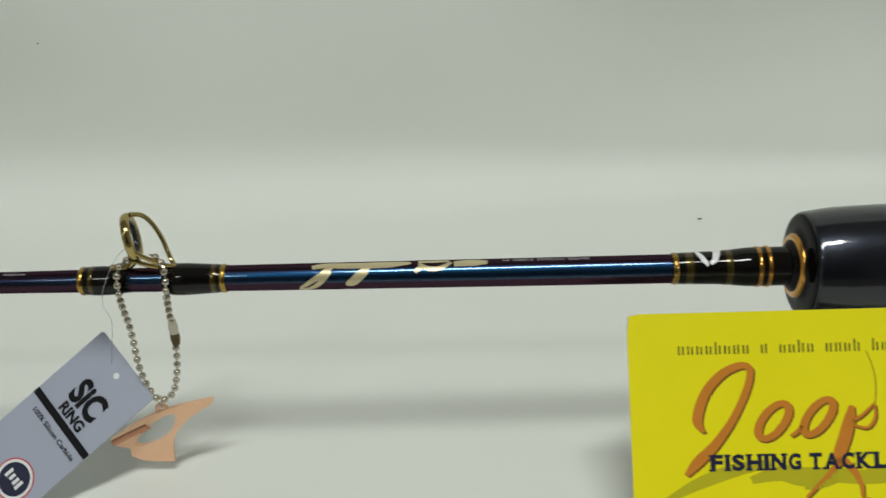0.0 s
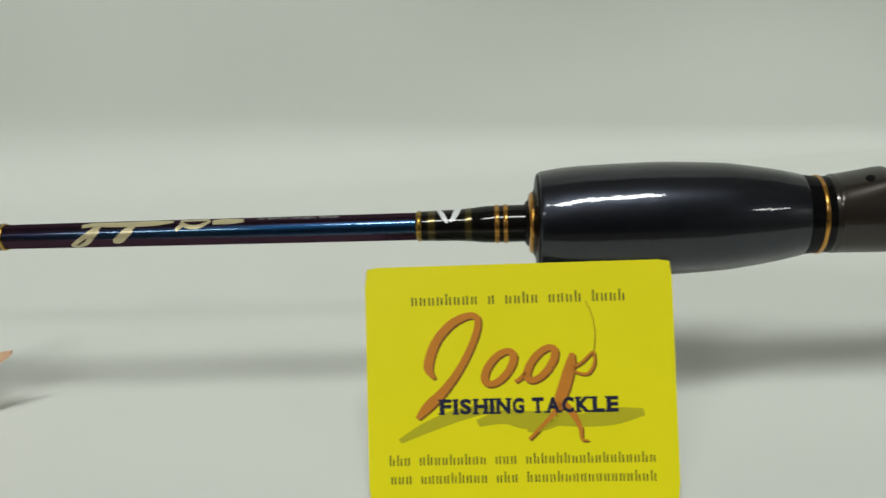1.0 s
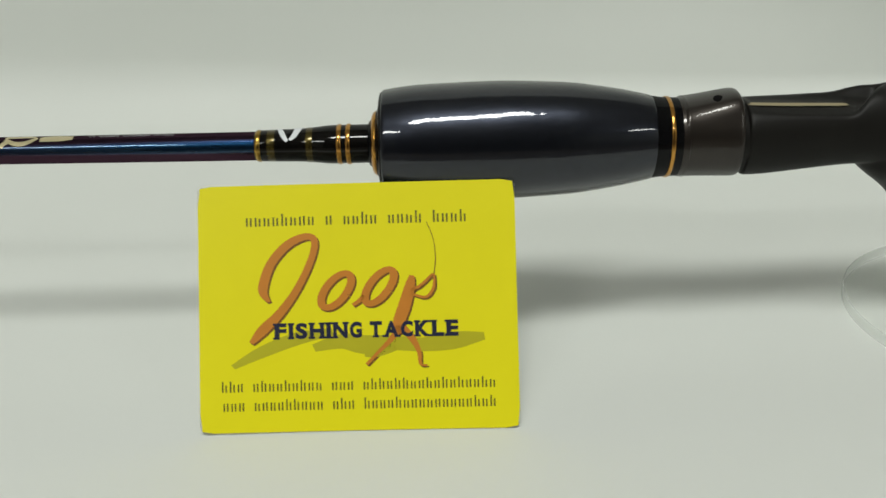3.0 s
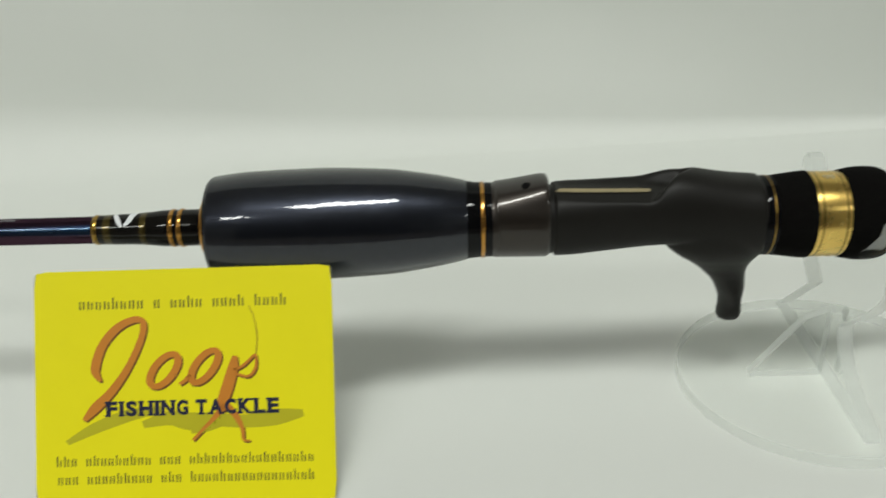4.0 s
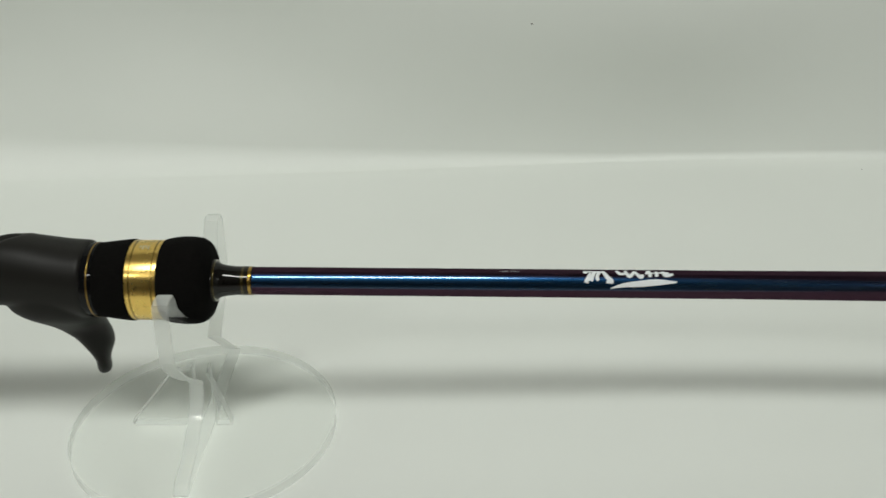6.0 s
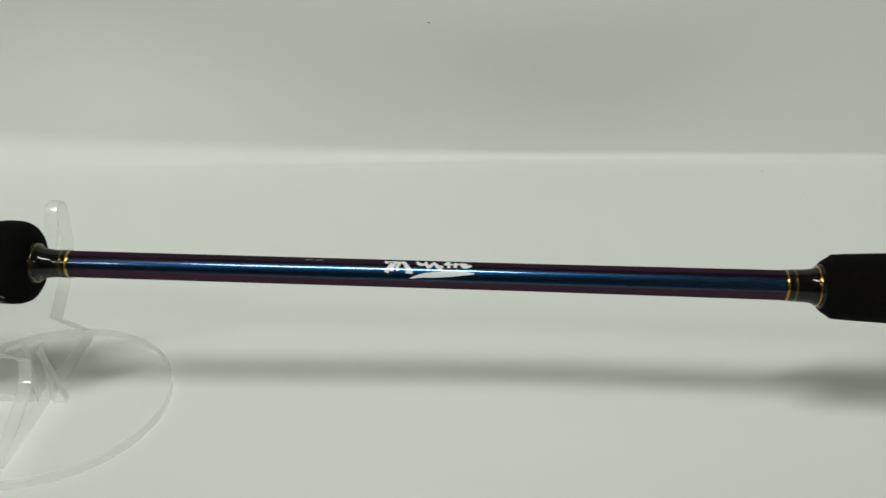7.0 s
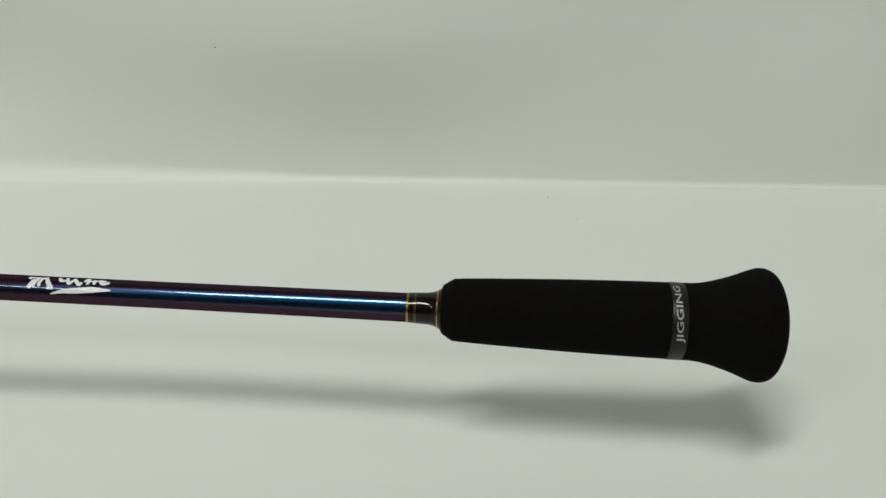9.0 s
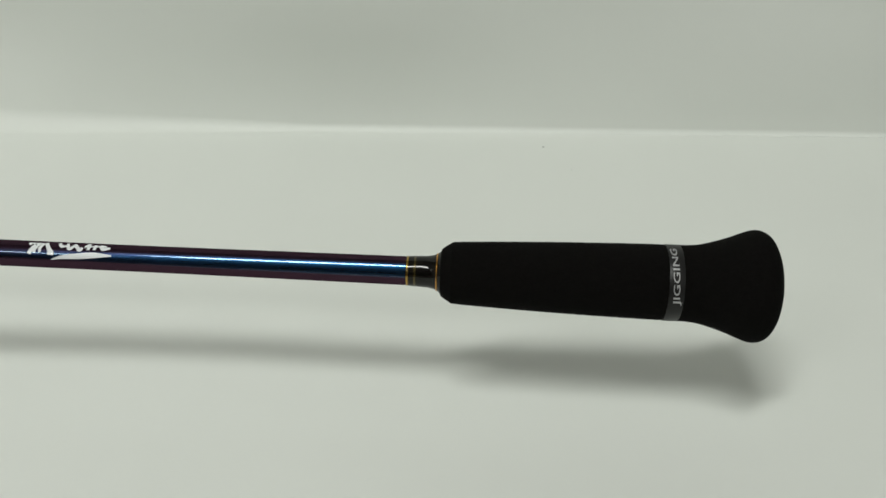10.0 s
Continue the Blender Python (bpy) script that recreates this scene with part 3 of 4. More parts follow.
def build_seat(rod):
    def ease(v, lo, hi):
        k = max(0.0, min(1.0, (v - lo) / (hi - lo)))
        return k * k * (3 - 2 * k)

    def crested(s, top, bottom, half):
        """A round hood whose crest alone rises towards the reel."""
        loop = section_loop(s, 0.0131, bottom, half, n=72, power=2.35)
        return [(x, y, z + (top - 0.0131) * ease(z - rise(s), 0.0078, 0.0126)) for x, y, z in loop]
    hood = part("hood", rings([crested(*p) for p in smooth_profile([(0.0975, 0.0126, 0.0121, 0.0124), (0.0984, 0.0131, 0.0124, 0.0128), (0.1000, 0.0132, 0.0124, 0.0128), (0.1065, 0.0143, 0.0124, 0.0129),
                                 (0.1125, 0.0154, 0.0124, 0.0130), (0.1150, 0.0154, 0.0123, 0.0129), (0.1158, 0.0146, 0.0119, 0.0124)], 4)]), HOOD, rod, "gunmetal screw-down reel hood")
    part("hood_step", lathe([(0.0966, 0.0115), (0.0966, 0.0128), (0.0986, 0.0131), (0.0990, 0.0126)], 64), HOOD, hood)
    # No recess is cut: a near-black ellipsoid carries the slot's shade in its colour.
    bm = bmesh.new()
    bmesh.ops.create_uvsphere(bm, u_segments=20, v_segments=12, radius=1)
    for v in bm.verts:
        v.co = Vector((0.1084 + v.co.x * 0.0020, -0.0044 + v.co.y * 0.0021, 0.0136 + rise(0.108) + v.co.z * 0.0009 + v.co.y * 0.0009))
    part("slot_shade", bm, RECESS_SHADE, hood, "dark oval with the slot's shade in its colour")
    part("lock_ring", lathe([(0.1154, 0.0105), (0.1154, 0.0120), (0.1178, 0.0118), (0.1182, 0.0105)], 64), SEAT, rod)
    stations = [(0.1174, 0.0118, 0.0118, 0.0118), (0.1180, 0.0124, 0.0121, 0.0122), (0.1240, 0.0129, 0.0118, 0.0122), (0.130, 0.0133, 0.0111, 0.0121), (0.1400, 0.0141, 0.0098, 0.0118),
                (0.1480, 0.0149, 0.0088, 0.0117), (0.1535, 0.0165, 0.0083, 0.0119), (0.1585, 0.0175, 0.0081, 0.0122), (0.1650, 0.0171, 0.0088, 0.0126), (0.1720, 0.0159, 0.0106, 0.0129),
                (0.1800, 0.0147, 0.0125, 0.0131), (0.1874, 0.0140, 0.0132, 0.0134), (0.1880, 0.0132, 0.0126, 0.0128)]
    def bed(s, y):
        """Height of the dished bed; it slopes down towards the front."""
        return float(np.interp(s, (0.117, 0.130, 0.150, 0.157), (0.0117, 0.0114, 0.0112, 0.0108))) + rise(s) + 0.30 * min(0.0, y + 0.0045)

    def hollowed(loop):
        """The bed is cut below the far shoulder and ends in a curve against the hump."""
        out = []
        for x, y, z in loop:
            end = 0.1545 + 1.0 * (max(-0.011, min(y, 0.003)) + 0.003)
            cut = ease(x, 0.1176, 0.1200) * (1 - ease(x, end, end + 0.0046)) * ease(y, -0.0122, -0.0106) * (1 - ease(y, 0.0020, 0.0085))
            out.append((x, y, z - max(0.0, z - bed(x, y)) * cut))
        return out
    # trigger under the seat
    spine = smooth_profile([(0.1738, 0.0000, 0.0000, 0.0150, 0.0122, 0.0), (0.1730, 0.0000, -0.0040, 0.0156, 0.0128, 0.0), (0.1737, 0.0000, -0.0080, 0.0178, 0.0126, 0.0), (0.1750, 0.0004, -0.0118, 0.0155, 0.0115, 0.0),
                            (0.1768, 0.0016, -0.0160, 0.0118, 0.0093, -0.02), (0.1788, 0.0033, -0.0200, 0.0090, 0.0083, -0.05), (0.1807, 0.0046, -0.0240, 0.0072, 0.0084, -0.09), (0.1824, 0.0052, -0.0280, 0.0059, 0.0086, -0.11),
                            (0.1835, 0.0050, -0.0320, 0.0049, 0.0082, -0.07), (0.1838, 0.0046, -0.0360, 0.0034, 0.0074, 0.08), (0.1839, 0.0045, -0.0395, 0.0026, 0.0070, 0.24), (0.1839, 0.0045, -0.0422, 0.0027, 0.0071, 0.28),
                            (0.1839, 0.0044, -0.0446, 0.0024, 0.0058, 0.28), (0.1839, 0.0043, -0.0458, 0.0009, 0.0024, 0.28)], 4)
    loops = []
    for s, y, z, hx, hy, yaw in spine:
        lean = max(0.0, min(1.0, (-z - 0.022) / 0.014))
        ring_points = []
        for i in range(56):
            a = 2 * math.pi * i / 56
            square = 2 / (2.0 + 0.5 * max(0.0, min(1.0, (z + 0.022) / 0.010)))
            u = hx * math.copysign(abs(math.cos(a)) ** square, math.cos(a))
            v = hy * math.copysign(abs(math.sin(a)) ** square, math.sin(a))
            ring_points.append((s + u * math.cos(yaw) - v * math.sin(yaw), y + u * math.sin(yaw) + v * math.cos(yaw), z + 0.0012 * lean - 0.42 * lean * v))
        loops.append(ring_points)
    whole = blended((rings([hollowed(section_loop(*p, n=128, power=2.45)) for p in smooth_profile(stations, 12)]), rings(loops)))
    lower = whole.copy()
    for bm, keep_upper in ((whole, True), (lower, False)):
        bmesh.ops.bisect_plane(bm, geom=bm.verts[:] + bm.edges[:] + bm.faces[:], plane_co=(0, 0, -0.0150), plane_no=(0, 0, 1), clear_inner=keep_upper, clear_outer=not keep_upper)
    seat = part("reel_seat", whole, SEAT, rod, "matte black moulded reel seat", sharp=70.0)
    part("trigger", lower, SEAT, seat, "curved black trigger", sharp=70.0)
    # gold strip along the bed
    bm = bmesh.new()
    def shoulder(s, w):
        return Vector((s, -0.0030 - w, bed(s, -0.0030 - w) + 0.00025))
    stroke(bm, [(0.1180, 0.0), (0.1210, 0.0), (0.140, 0.0), (0.1488, 0.0), (0.1501, 0.0)], (0.0018, 0.0030, 0.0030, 0.0027, 0.0014), shoulder, 8)
    part("inlay", bm, INLAY, seat, "tan-gold strip inlaid along the bed")


def build_guide(rod):
    left = [(-0.2334, 0.0040), (-0.2324, 0.0044), (-0.2285, 0.0048), (-0.2225, 0.0047), (-0.2185, 0.0042), (-0.2170, 0.0041)]
    right = [(-0.2055, 0.0043), (-0.2040, 0.0050), (-0.2000, 0.0053), (-0.1930, 0.0050), (-0.1870, 0.0046), (-0.1848, 0.0043)]
    w1 = part("wrap", lathe(smooth_profile(left, 5)), EPOXY, rod, "black thread wrap under clear epoxy")
    w2 = part("wrap", lathe(smooth_profile(right, 5)), EPOXY, rod, "black thread wrap under clear epoxy")
    band(w1, -0.2331, -0.2315, 0.0045, GOLD_THREAD)
    band(w1, -0.2296, -0.2280, 0.00478, DIM_GOLD, bulge=0.0001)
    band(w2, -0.1866, -0.1850, 0.00455, GOLD_THREAD)
    band(w2, -0.1896, -0.1880, 0.00478, DIM_GOLD, bulge=0.0001)
    c = Vector((-0.2141, 0.0, 0.0152))
    tilt = Vector((1.0, 0.21, 0.14))
    guide = part("guide", torus(c, tilt, 0.0073, 0.0009, squash=1.6), BRASS, rod, "gold line guide with a dark ceramic ring")
    part("ceramic_ring", torus(c, tilt, 0.0060, 0.0008, squash=1.3), SIC, guide)
    part("leg", tube(smooth_profile([(-0.2141, 0.0016, 0.0225), (-0.2114, 0.0046, 0.0211), (-0.2088, 0.0053, 0.0180), (-0.2061, 0.0048, 0.0128), (-0.2041, 0.0032, 0.0075), (-0.2026, 0.0016, 0.0052), (-0.2015, 0.0, 0.0050)], 5), 0.00080), BRASS, guide)
    part("leg", tube(smooth_profile([(-0.2136, -0.0070, 0.0150), (-0.2108, -0.0062, 0.0122), (-0.2076, -0.0048, 0.0094), (-0.2046, -0.0030, 0.0068), (-0.2021, -0.0010, 0.0052), (-0.2015, 0.0, 0.0050)], 5), 0.00080), BRASS, guide)
    part("leg", tube(smooth_profile([(-0.2136, -0.003, 0.0084), (-0.2106, -0.0030, 0.0072), (-0.2071, -0.0018, 0.0055), (-0.2036, 0.0, 0.0048)], 4), 0.0008), BRASS, guide)
    part("foot", tube(smooth_profile([(-0.2144, 0.0, 0.0078), (-0.2158, 0.0, 0.0058), (-0.2186, 0.0, 0.0048), (-0.2226, 0.0, 0.0044)], 4), 0.0013), BRASS, guide)


def build_rod_print(rod):
    p = on_rod(radius_at)
    def gold_stroke(points, widths):
        part("gold_stroke", stroke(bmesh.new(), points, widths, p), GOLD_INK, rod, "gold foil brush stroke")
    # flowing gold mark: two long tails and a broad upper line
    gold_stroke([(-0.1500, 0.0056), (-0.1527, 0.0028), (-0.1564, 0.0006), (-0.1598, -0.0018), (-0.1602, -0.0028), (-0.1586, -0.0030), (-0.1552, -0.0013), (-0.1523, 0.0016), (-0.1506, 0.0034)],
                (0.0020, 0.0021, 0.0016, 0.0013, 0.0012, 0.0013, 0.0016, 0.0017, 0.0014))
    gold_stroke([(-0.1382, 0.0048), (-0.1408, 0.0028), (-0.1436, 0.0005), (-0.1449, -0.0005), (-0.1447, -0.0011), (-0.1429, -0.0007), (-0.1403, 0.0017), (-0.1386, 0.0032)],
                (0.0019, 0.0020, 0.0017, 0.0014, 0.0013, 0.0014, 0.0017, 0.0013))
    gold_stroke([(-0.1566, 0.0050), (-0.1519, 0.0058), (-0.1441, 0.0056), (-0.1325, 0.0058), (-0.1262, 0.0062), (-0.1245, 0.0060)], (0.0016, 0.0024, 0.0026, 0.0028, 0.0018, 0.0008))
    gold_stroke([(-0.1232, 0.0025), (-0.1221, 0.0038), (-0.1204, 0.0048)], (0.0012, 0.0016, 0.0012))
    gold_stroke([(-0.1220, 0.0056), (-0.1190, 0.0039), (-0.1157, 0.0038), (-0.1132, 0.0049), (-0.1115, 0.0062)], (0.0012, 0.0016, 0.0016, 0.0014, 0.0010))
    gold_stroke([(-0.1222, 0.0066), (-0.1173, 0.0068), (-0.1121, 0.0069)], (0.0012, 0.0013, 0.0012))
    gold_stroke([(-0.1107, 0.0054), (-0.1075, 0.0058), (-0.1036, 0.0059), (-0.0999, 0.0060)], (0.0020, 0.0028, 0.0028, 0.0018))
    rng = random.Random(4)
    for box_, words in (((-0.0950, -0.0670, 0.0062, 0.0078), (2, -1, 6, -1, 8, -1, 6)), ((-0.2640, -0.2505, 0.0040, 0.0052), (3, -1, 5)), ((0.3370, 0.3440, 0.0072, 0.0080), (4, -1, 4))):
        part("fine_print", letter_bars(bmesh.new(), *box_, words, p, rng), GREY_INK, rod, "fine grey print as small bars")
    for line, widths in (([(0.3673, 0.0079), (0.3683, 0.0068)], (0.0014, 0.0010)), ([(0.3698, 0.0070), (0.3686, 0.0046), (0.3679, 0.0030)], (0.0010, 0.0014, 0.0017)),
                         ([(0.3716, 0.0080), (0.3704, 0.0056), (0.3697, 0.0036)], (0.0012, 0.0012, 0.0014)), ([(0.3732, 0.0078), (0.3720, 0.0054), (0.3723, 0.0038)], (0.0012, 0.0013, 0.0011)),
                         ([(0.3740, 0.0082), (0.3757, 0.0051), (0.3772, 0.0036)], (0.0012, 0.0017, 0.0015)), ([(0.3752, 0.0034), (0.3778, 0.0034)], (0.0010, 0.0013)),
                         ([(0.3684, 0.0077), (0.3745, 0.0075)], (0.0007, 0.0009)), ([(0.3792, 0.0085), (0.3803, 0.0067), (0.3822, 0.0069)], (0.0010, 0.0014, 0.0010)),
                         ([(0.3823, 0.0086), (0.3836, 0.0056), (0.3858, 0.0080)], (0.0010, 0.0015, 0.0010)), ([(0.3852, 0.0082), (0.3876, 0.0054), (0.3887, 0.0064)], (0.0011, 0.0016, 0.0010)),
                         ([(0.3896, 0.0066), (0.3910, 0.0086), (0.3911, 0.0054)], (0.0009, 0.0011, 0.0013)), ([(0.3936, 0.0082), (0.3935, 0.0056)], (0.0010, 0.0013)),
                         ([(0.3957, 0.0082), (0.3968, 0.0062), (0.3996, 0.0067)], (0.0012, 0.0017, 0.0010)), ([(0.3900, 0.0070), (0.3980, 0.0075)], (0.0007, 0.0009))):
        part("brush_stroke", stroke(bmesh.new(), line, widths, p, 5), WHITE_INK, rod, "white brush stroke")
    part("long_dash", stroke(bmesh.new(), [(0.3769, 0.0011), (0.3812, 0.0022), (0.3873, 0.0028), (0.3935, 0.0034), (0.4006, 0.0035)], (0.0004, 0.0015, 0.0022, 0.0022, 0.0006), p), WHITE_INK, rod, "long white dash under the brush strokes")


# ---- the acrylic stand ----
def plate(name, outline, thick, place, parent, label, soft=0.0004):
    """A closed clear plate: polished faces, slightly hazy cut edge whitened for the light it gathers, with a small
    broken arris.
    """
    n = len(outline)
    area = sum(outline[k][0] * outline[(k + 1) % n][1] - outline[(k + 1) % n][0] * outline[k][1] for k in range(n))
    flip = 1 if area > 0 else -1
    inner = []
    for k in range(n):
        (a0, b0), (a1, b1), (a2, b2) = outline[k - 1], outline[k], outline[(k + 1) % n]
        d = math.hypot(a2 - a0, b2 - b0) or 1
        inner.append((a1 - flip * soft * (b2 - b0) / d, b1 + flip * soft * (a2 - a0) / d))
    bm = rings([[place(a, b, z) for a, b in line] for line, z in ((inner, 0), (outline, soft), (outline, thick - soft), (inner, thick))])
    ob = part(name, bm, ACRYLIC, parent, label, sharp=25.0)
    ob.data.materials.append(ACRYLIC_EDGE)
    for poly in ob.data.polygons:
        poly.material_index = 0 if len(poly.vertices) > 4 else 1
    ob.visible_shadow = False
    return ob


def build_stand():
    base = Vector((0.2207, 0.0085, 0.0))
    stand = empty("rod_stand", Matrix.Translation(base), label="clear acrylic rod stand on a round base", category="stand")
    n, r = 96, 0.0525
    plate("base_disc", [(-0.0012 + r * math.cos(2 * math.pi * i / n), -0.0052 + r * math.sin(2 * math.pi * i / n)) for i in range(n)], 0.0046, lambda a, b, d: Vector((a, b, 0.0004 + d)), stand, "clear round base plate")
    # upright fork across the rod, with feet fore and aft
    fork = [(-0.0505, 0.0051), (0.0440, 0.0051), (0.0405, 0.0080), (0.0150, 0.0310), (0.0270, 0.0400), (0.0350, 0.0480), (0.0385, 0.0560), (0.0385, 0.0735), (0.0365, 0.0762), (0.0335, 0.0770),
            (0.0305, 0.0762), (0.0285, 0.0735), (0.0245, 0.0640), (0.0150, 0.0575), (0.0020, 0.0551), (-0.0120, 0.0575), (-0.0240, 0.0650), (-0.0320, 0.0740), (-0.0332, 0.0785), (-0.0347, 0.0806),
            (-0.0385, 0.0812), (-0.0415, 0.0804), (-0.0425, 0.0786), (-0.0428, 0.0580), (-0.0410, 0.0540), (-0.0340, 0.0460), (-0.0250, 0.0380), (-0.0178, 0.0325), (-0.0160, 0.0300), (-0.0172, 0.0264),
            (-0.0195, 0.0226), (-0.0240, 0.0187), (-0.0305, 0.0146), (-0.0370, 0.0118), (-0.0425, 0.0104), (-0.0475, 0.0092), (-0.0497, 0.0076), (-0.0505, 0.0062)]
    plate("fork", fork, 0.0056, lambda y, z, d: Vector((-0.0022 + d + 0.020 * z, y, z)), stand, "clear forked upright")
    for side in (-1, 1):
        edge = 0.0016 if side < 0 else 0.0044
        reach = 1.0 if side < 0 else 0.36
        brace = [(edge, 0.0051), (0.0285 * reach, 0.0051), (0.0292 * reach, 0.0066), (0.0105 * reach, 0.0300), (edge, 0.0330)]
        plate("brace", [(x * side, z) for x, z in brace], 0.0040, lambda x, z, d: Vector((x, -0.0098 + d, z)), stand, "clear triangular brace")


# ---- the shop card ----
def build_card():
    w, h = 0.1000, 0.0775
    foot_l, head_l = Vector((-0.0581, -0.0535, 0.0003)), Vector((-0.0565, -0.0178, 0.0690))
    x_axis = Vector((1, -0.008, -0.006)).normalized()
    y_axis = (head_l - foot_l)
    y_axis = (y_axis - x_axis * y_axis.dot(x_axis)).normalized()
    m = Matrix((x_axis, y_axis, x_axis.cross(y_axis))).transposed().to_4x4()
    m.translation = foot_l + Vector((0, 0, 0.0004))
    card = empty("shop_card", m, label="yellow printed shop card leaning upright against the grip", category="card")

    def place(a, b, lift=0.00006):
        bow = 0.0009 * ((a / w - 0.5) * 2) ** 2 * (1 - b / h) - 0.0012 * math.exp(-((a / 0.02) ** 2)) * (b / h)
        return Vector((a, b, bow + lift))

    rc = 0.0022
    outline = []
    for cx, cy, a0 in ((w - rc, h - rc, 0), (rc, h - rc, 90), (rc, rc, 180), (w - rc, rc, 270)):
        outline += [(cx + rc * math.cos(radians(a0 + k * 18)), cy + rc * math.sin(radians(a0 + k * 18))) for k in range(6)]
    dense = []
    for (a, b), (c, d) in zip(outline, outline[1:] + outline[:1]):
        n = max(1, round(math.hypot(c - a, d - b) / 0.004))
        dense += [(a + (c - a) * k / n, b + (d - b) * k / n) for k in range(n)]
    outline = dense
    bm = bmesh.new()
    nx, ny = 24, 12
    cells = [(i / nx * w, j / ny * h) for i in range(nx + 1) for j in range(ny + 1)]
    def clamp(a, b):
        for cx, cy, sx, sy in ((rc, rc, -1, -1), (w - rc, rc, 1, -1), (rc, h - rc, -1, 1), (w - rc, h - rc, 1, 1)):
            if (a - cx) * sx > 0 and (b - cy) * sy > 0:
                d = math.hypot(a - cx, b - cy)
                if d > rc:
                    return cx + (a - cx) * rc / d, cy + (b - cy) * rc / d
        return a, b
    front = [bm.verts.new(place(*clamp(a, b), 0)) for a, b in cells]
    for i in range(nx):
        for j in range(ny):
            k = i * (ny + 1) + j
            bm.faces.new((front[k], front[k + ny + 1], front[k + ny + 2], front[k + 1]))
    part("sheet", bm, YELLOW, card, "glossy yellow printed face")
    bm = bmesh.new()
    back = [bm.verts.new(place(*clamp(a, b), -0.0006)) for a, b in cells]
    for i in range(nx):
        for j in range(ny):
            k = i * (ny + 1) + j
            bm.faces.new((back[k], back[k + 1], back[k + ny + 2], back[k + ny + 1]))
    f = [bm.verts.new(place(a, b, -0.00002)) for a, b in outline]
    b2 = [bm.verts.new(place(a, b, -0.0006)) for a, b in outline]
    for i in range(len(f)):
        bm.faces.new((f[i], b2[i], b2[(i + 1) % len(f)], f[(i + 1) % len(f)]))
    part("backing", bm, CARD_EDGE, card, "pale card backing")

    def q(u, v):
        """Fractions of the card from its top left corner."""
        return place(u * w, (1 - v) * h)

    def q2(u, v):
        return place(u * w, (1 - v) * h, 0.00012)

    def q3(u, v):
        return place(u * w, (1 - v) * h, 0.00018)
    rng = random.Random(7)
    bm = bmesh.new()
    stroke(bm, [(0.105, 0.735), (0.20, 0.675), (0.31, 0.625), (0.42, 0.600)], (0.02, 0.045, 0.05, 0.03), q)
    stroke(bm, [(0.36, 0.665), (0.45, 0.640), (0.52, 0.655), (0.60, 0.650), (0.70, 0.660), (0.80, 0.645), (0.895, 0.630)], (0.03, 0.06, 0.075, 0.06, 0.055, 0.07, 0.03), q)
    stroke(bm, [(0.52, 0.700), (0.56, 0.690), (0.62, 0.665)], (0.012, 0.03, 0.03), q)
    part("print_shade", bm, SHADOW_INK, card, "olive cast shape behind the emblem")

    def emblem(bm, du, dv, pl):
        def st(pts, ws):
            stroke(bm, [(a + du, b + dv) for a, b in pts], ws, pl, 8)
        # slanted open swash
        st([(0.222, 0.474), (0.203, 0.425), (0.228, 0.325), (0.281, 0.247), (0.340, 0.213), (0.369, 0.232), (0.356, 0.310), (0.311, 0.425), (0.256, 0.520), (0.202, 0.587), (0.164, 0.640)],
           (0.012, 0.030, 0.030, 0.030, 0.027, 0.022, 0.022, 0.024, 0.030, 0.036, 0.016))
        # two tilted ring shapes
        for cu, cv, ra, rb in ((0.434, 0.434, 0.034, 0.074), (0.570, 0.422, 0.031, 0.074)):
            ring_line = []
            for k in range(13):
                a = 2 * math.pi * k / 12
                x, y = ra * math.cos(a), rb * math.sin(a)
                ring_line.append((cu + x * 0.90 - y * 0.50, cv + x * 0.44 + y * 0.90))
            st(ring_line, (0.025,) * 13)
        st([(0.485, 0.495), (0.505, 0.478), (0.520, 0.455)], (0.012, 0.014, 0.012))
        # tapered leaning blade with two tails
        st([(0.672, 0.380), (0.664, 0.430), (0.645, 0.510), (0.628, 0.575), (0.640, 0.610)], (0.016, 0.034, 0.040, 0.036, 0.020))
        st([(0.635, 0.585), (0.600, 0.640), (0.560, 0.690), (0.525, 0.735)], (0.026, 0.018, 0.012, 0.010))
        st([(0.640, 0.590), (0.672, 0.640), (0.690, 0.690), (0.694, 0.738), (0.715, 0.742)], (0.026, 0.022, 0.014, 0.009, 0.006))
        st([(0.668, 0.440), (0.700, 0.420), (0.738, 0.375)], (0.012, 0.010, 0.008))
        st([(0.672, 0.455), (0.715, 0.468), (0.740, 0.430), (0.742, 0.375)], (0.010, 0.010, 0.009, 0.006))
    bm = bmesh.new()
    emblem(bm, 0.005, 0.007, q)
    stroke(bm, [(0.741, 0.385), (0.748, 0.310), (0.741, 0.230), (0.722, 0.165)], (0.004, 0.003, 0.0025, 0.002), q)
    part("emblem_edge", bm, BROWN_INK, card)
    bm = bmesh.new()
    emblem(bm, 0, 0, q2)
    part("emblem", bm, ORANGE_INK, card, "orange emblem of a swash, two rings and a blade")
    part("lettering", slab_words("FISHING TACKLE", q3, 0.234, 0.818, 0.627, 0.562, 0.045), NAVY_INK, card, "dark navy printed words")
    for name, box_, words in (("small_print", (0.150, 0.852, 0.167, 0.118), (8, -1, 1, -1, 4, -1, 4, -1, 4)),
                              ("small_print", (0.066, 0.930, 0.836, 0.792), (3, -1, 9, -1, 3, -1, 17)), ("small_print", (0.070, 0.930, 0.913, 0.868), (3, -1, 9, -1, 3, -1, 17))):
        part(name, letter_bars(bmesh.new(), *box_, words, q, rng), OLIVE_INK, card, "line of small dark print as bars")


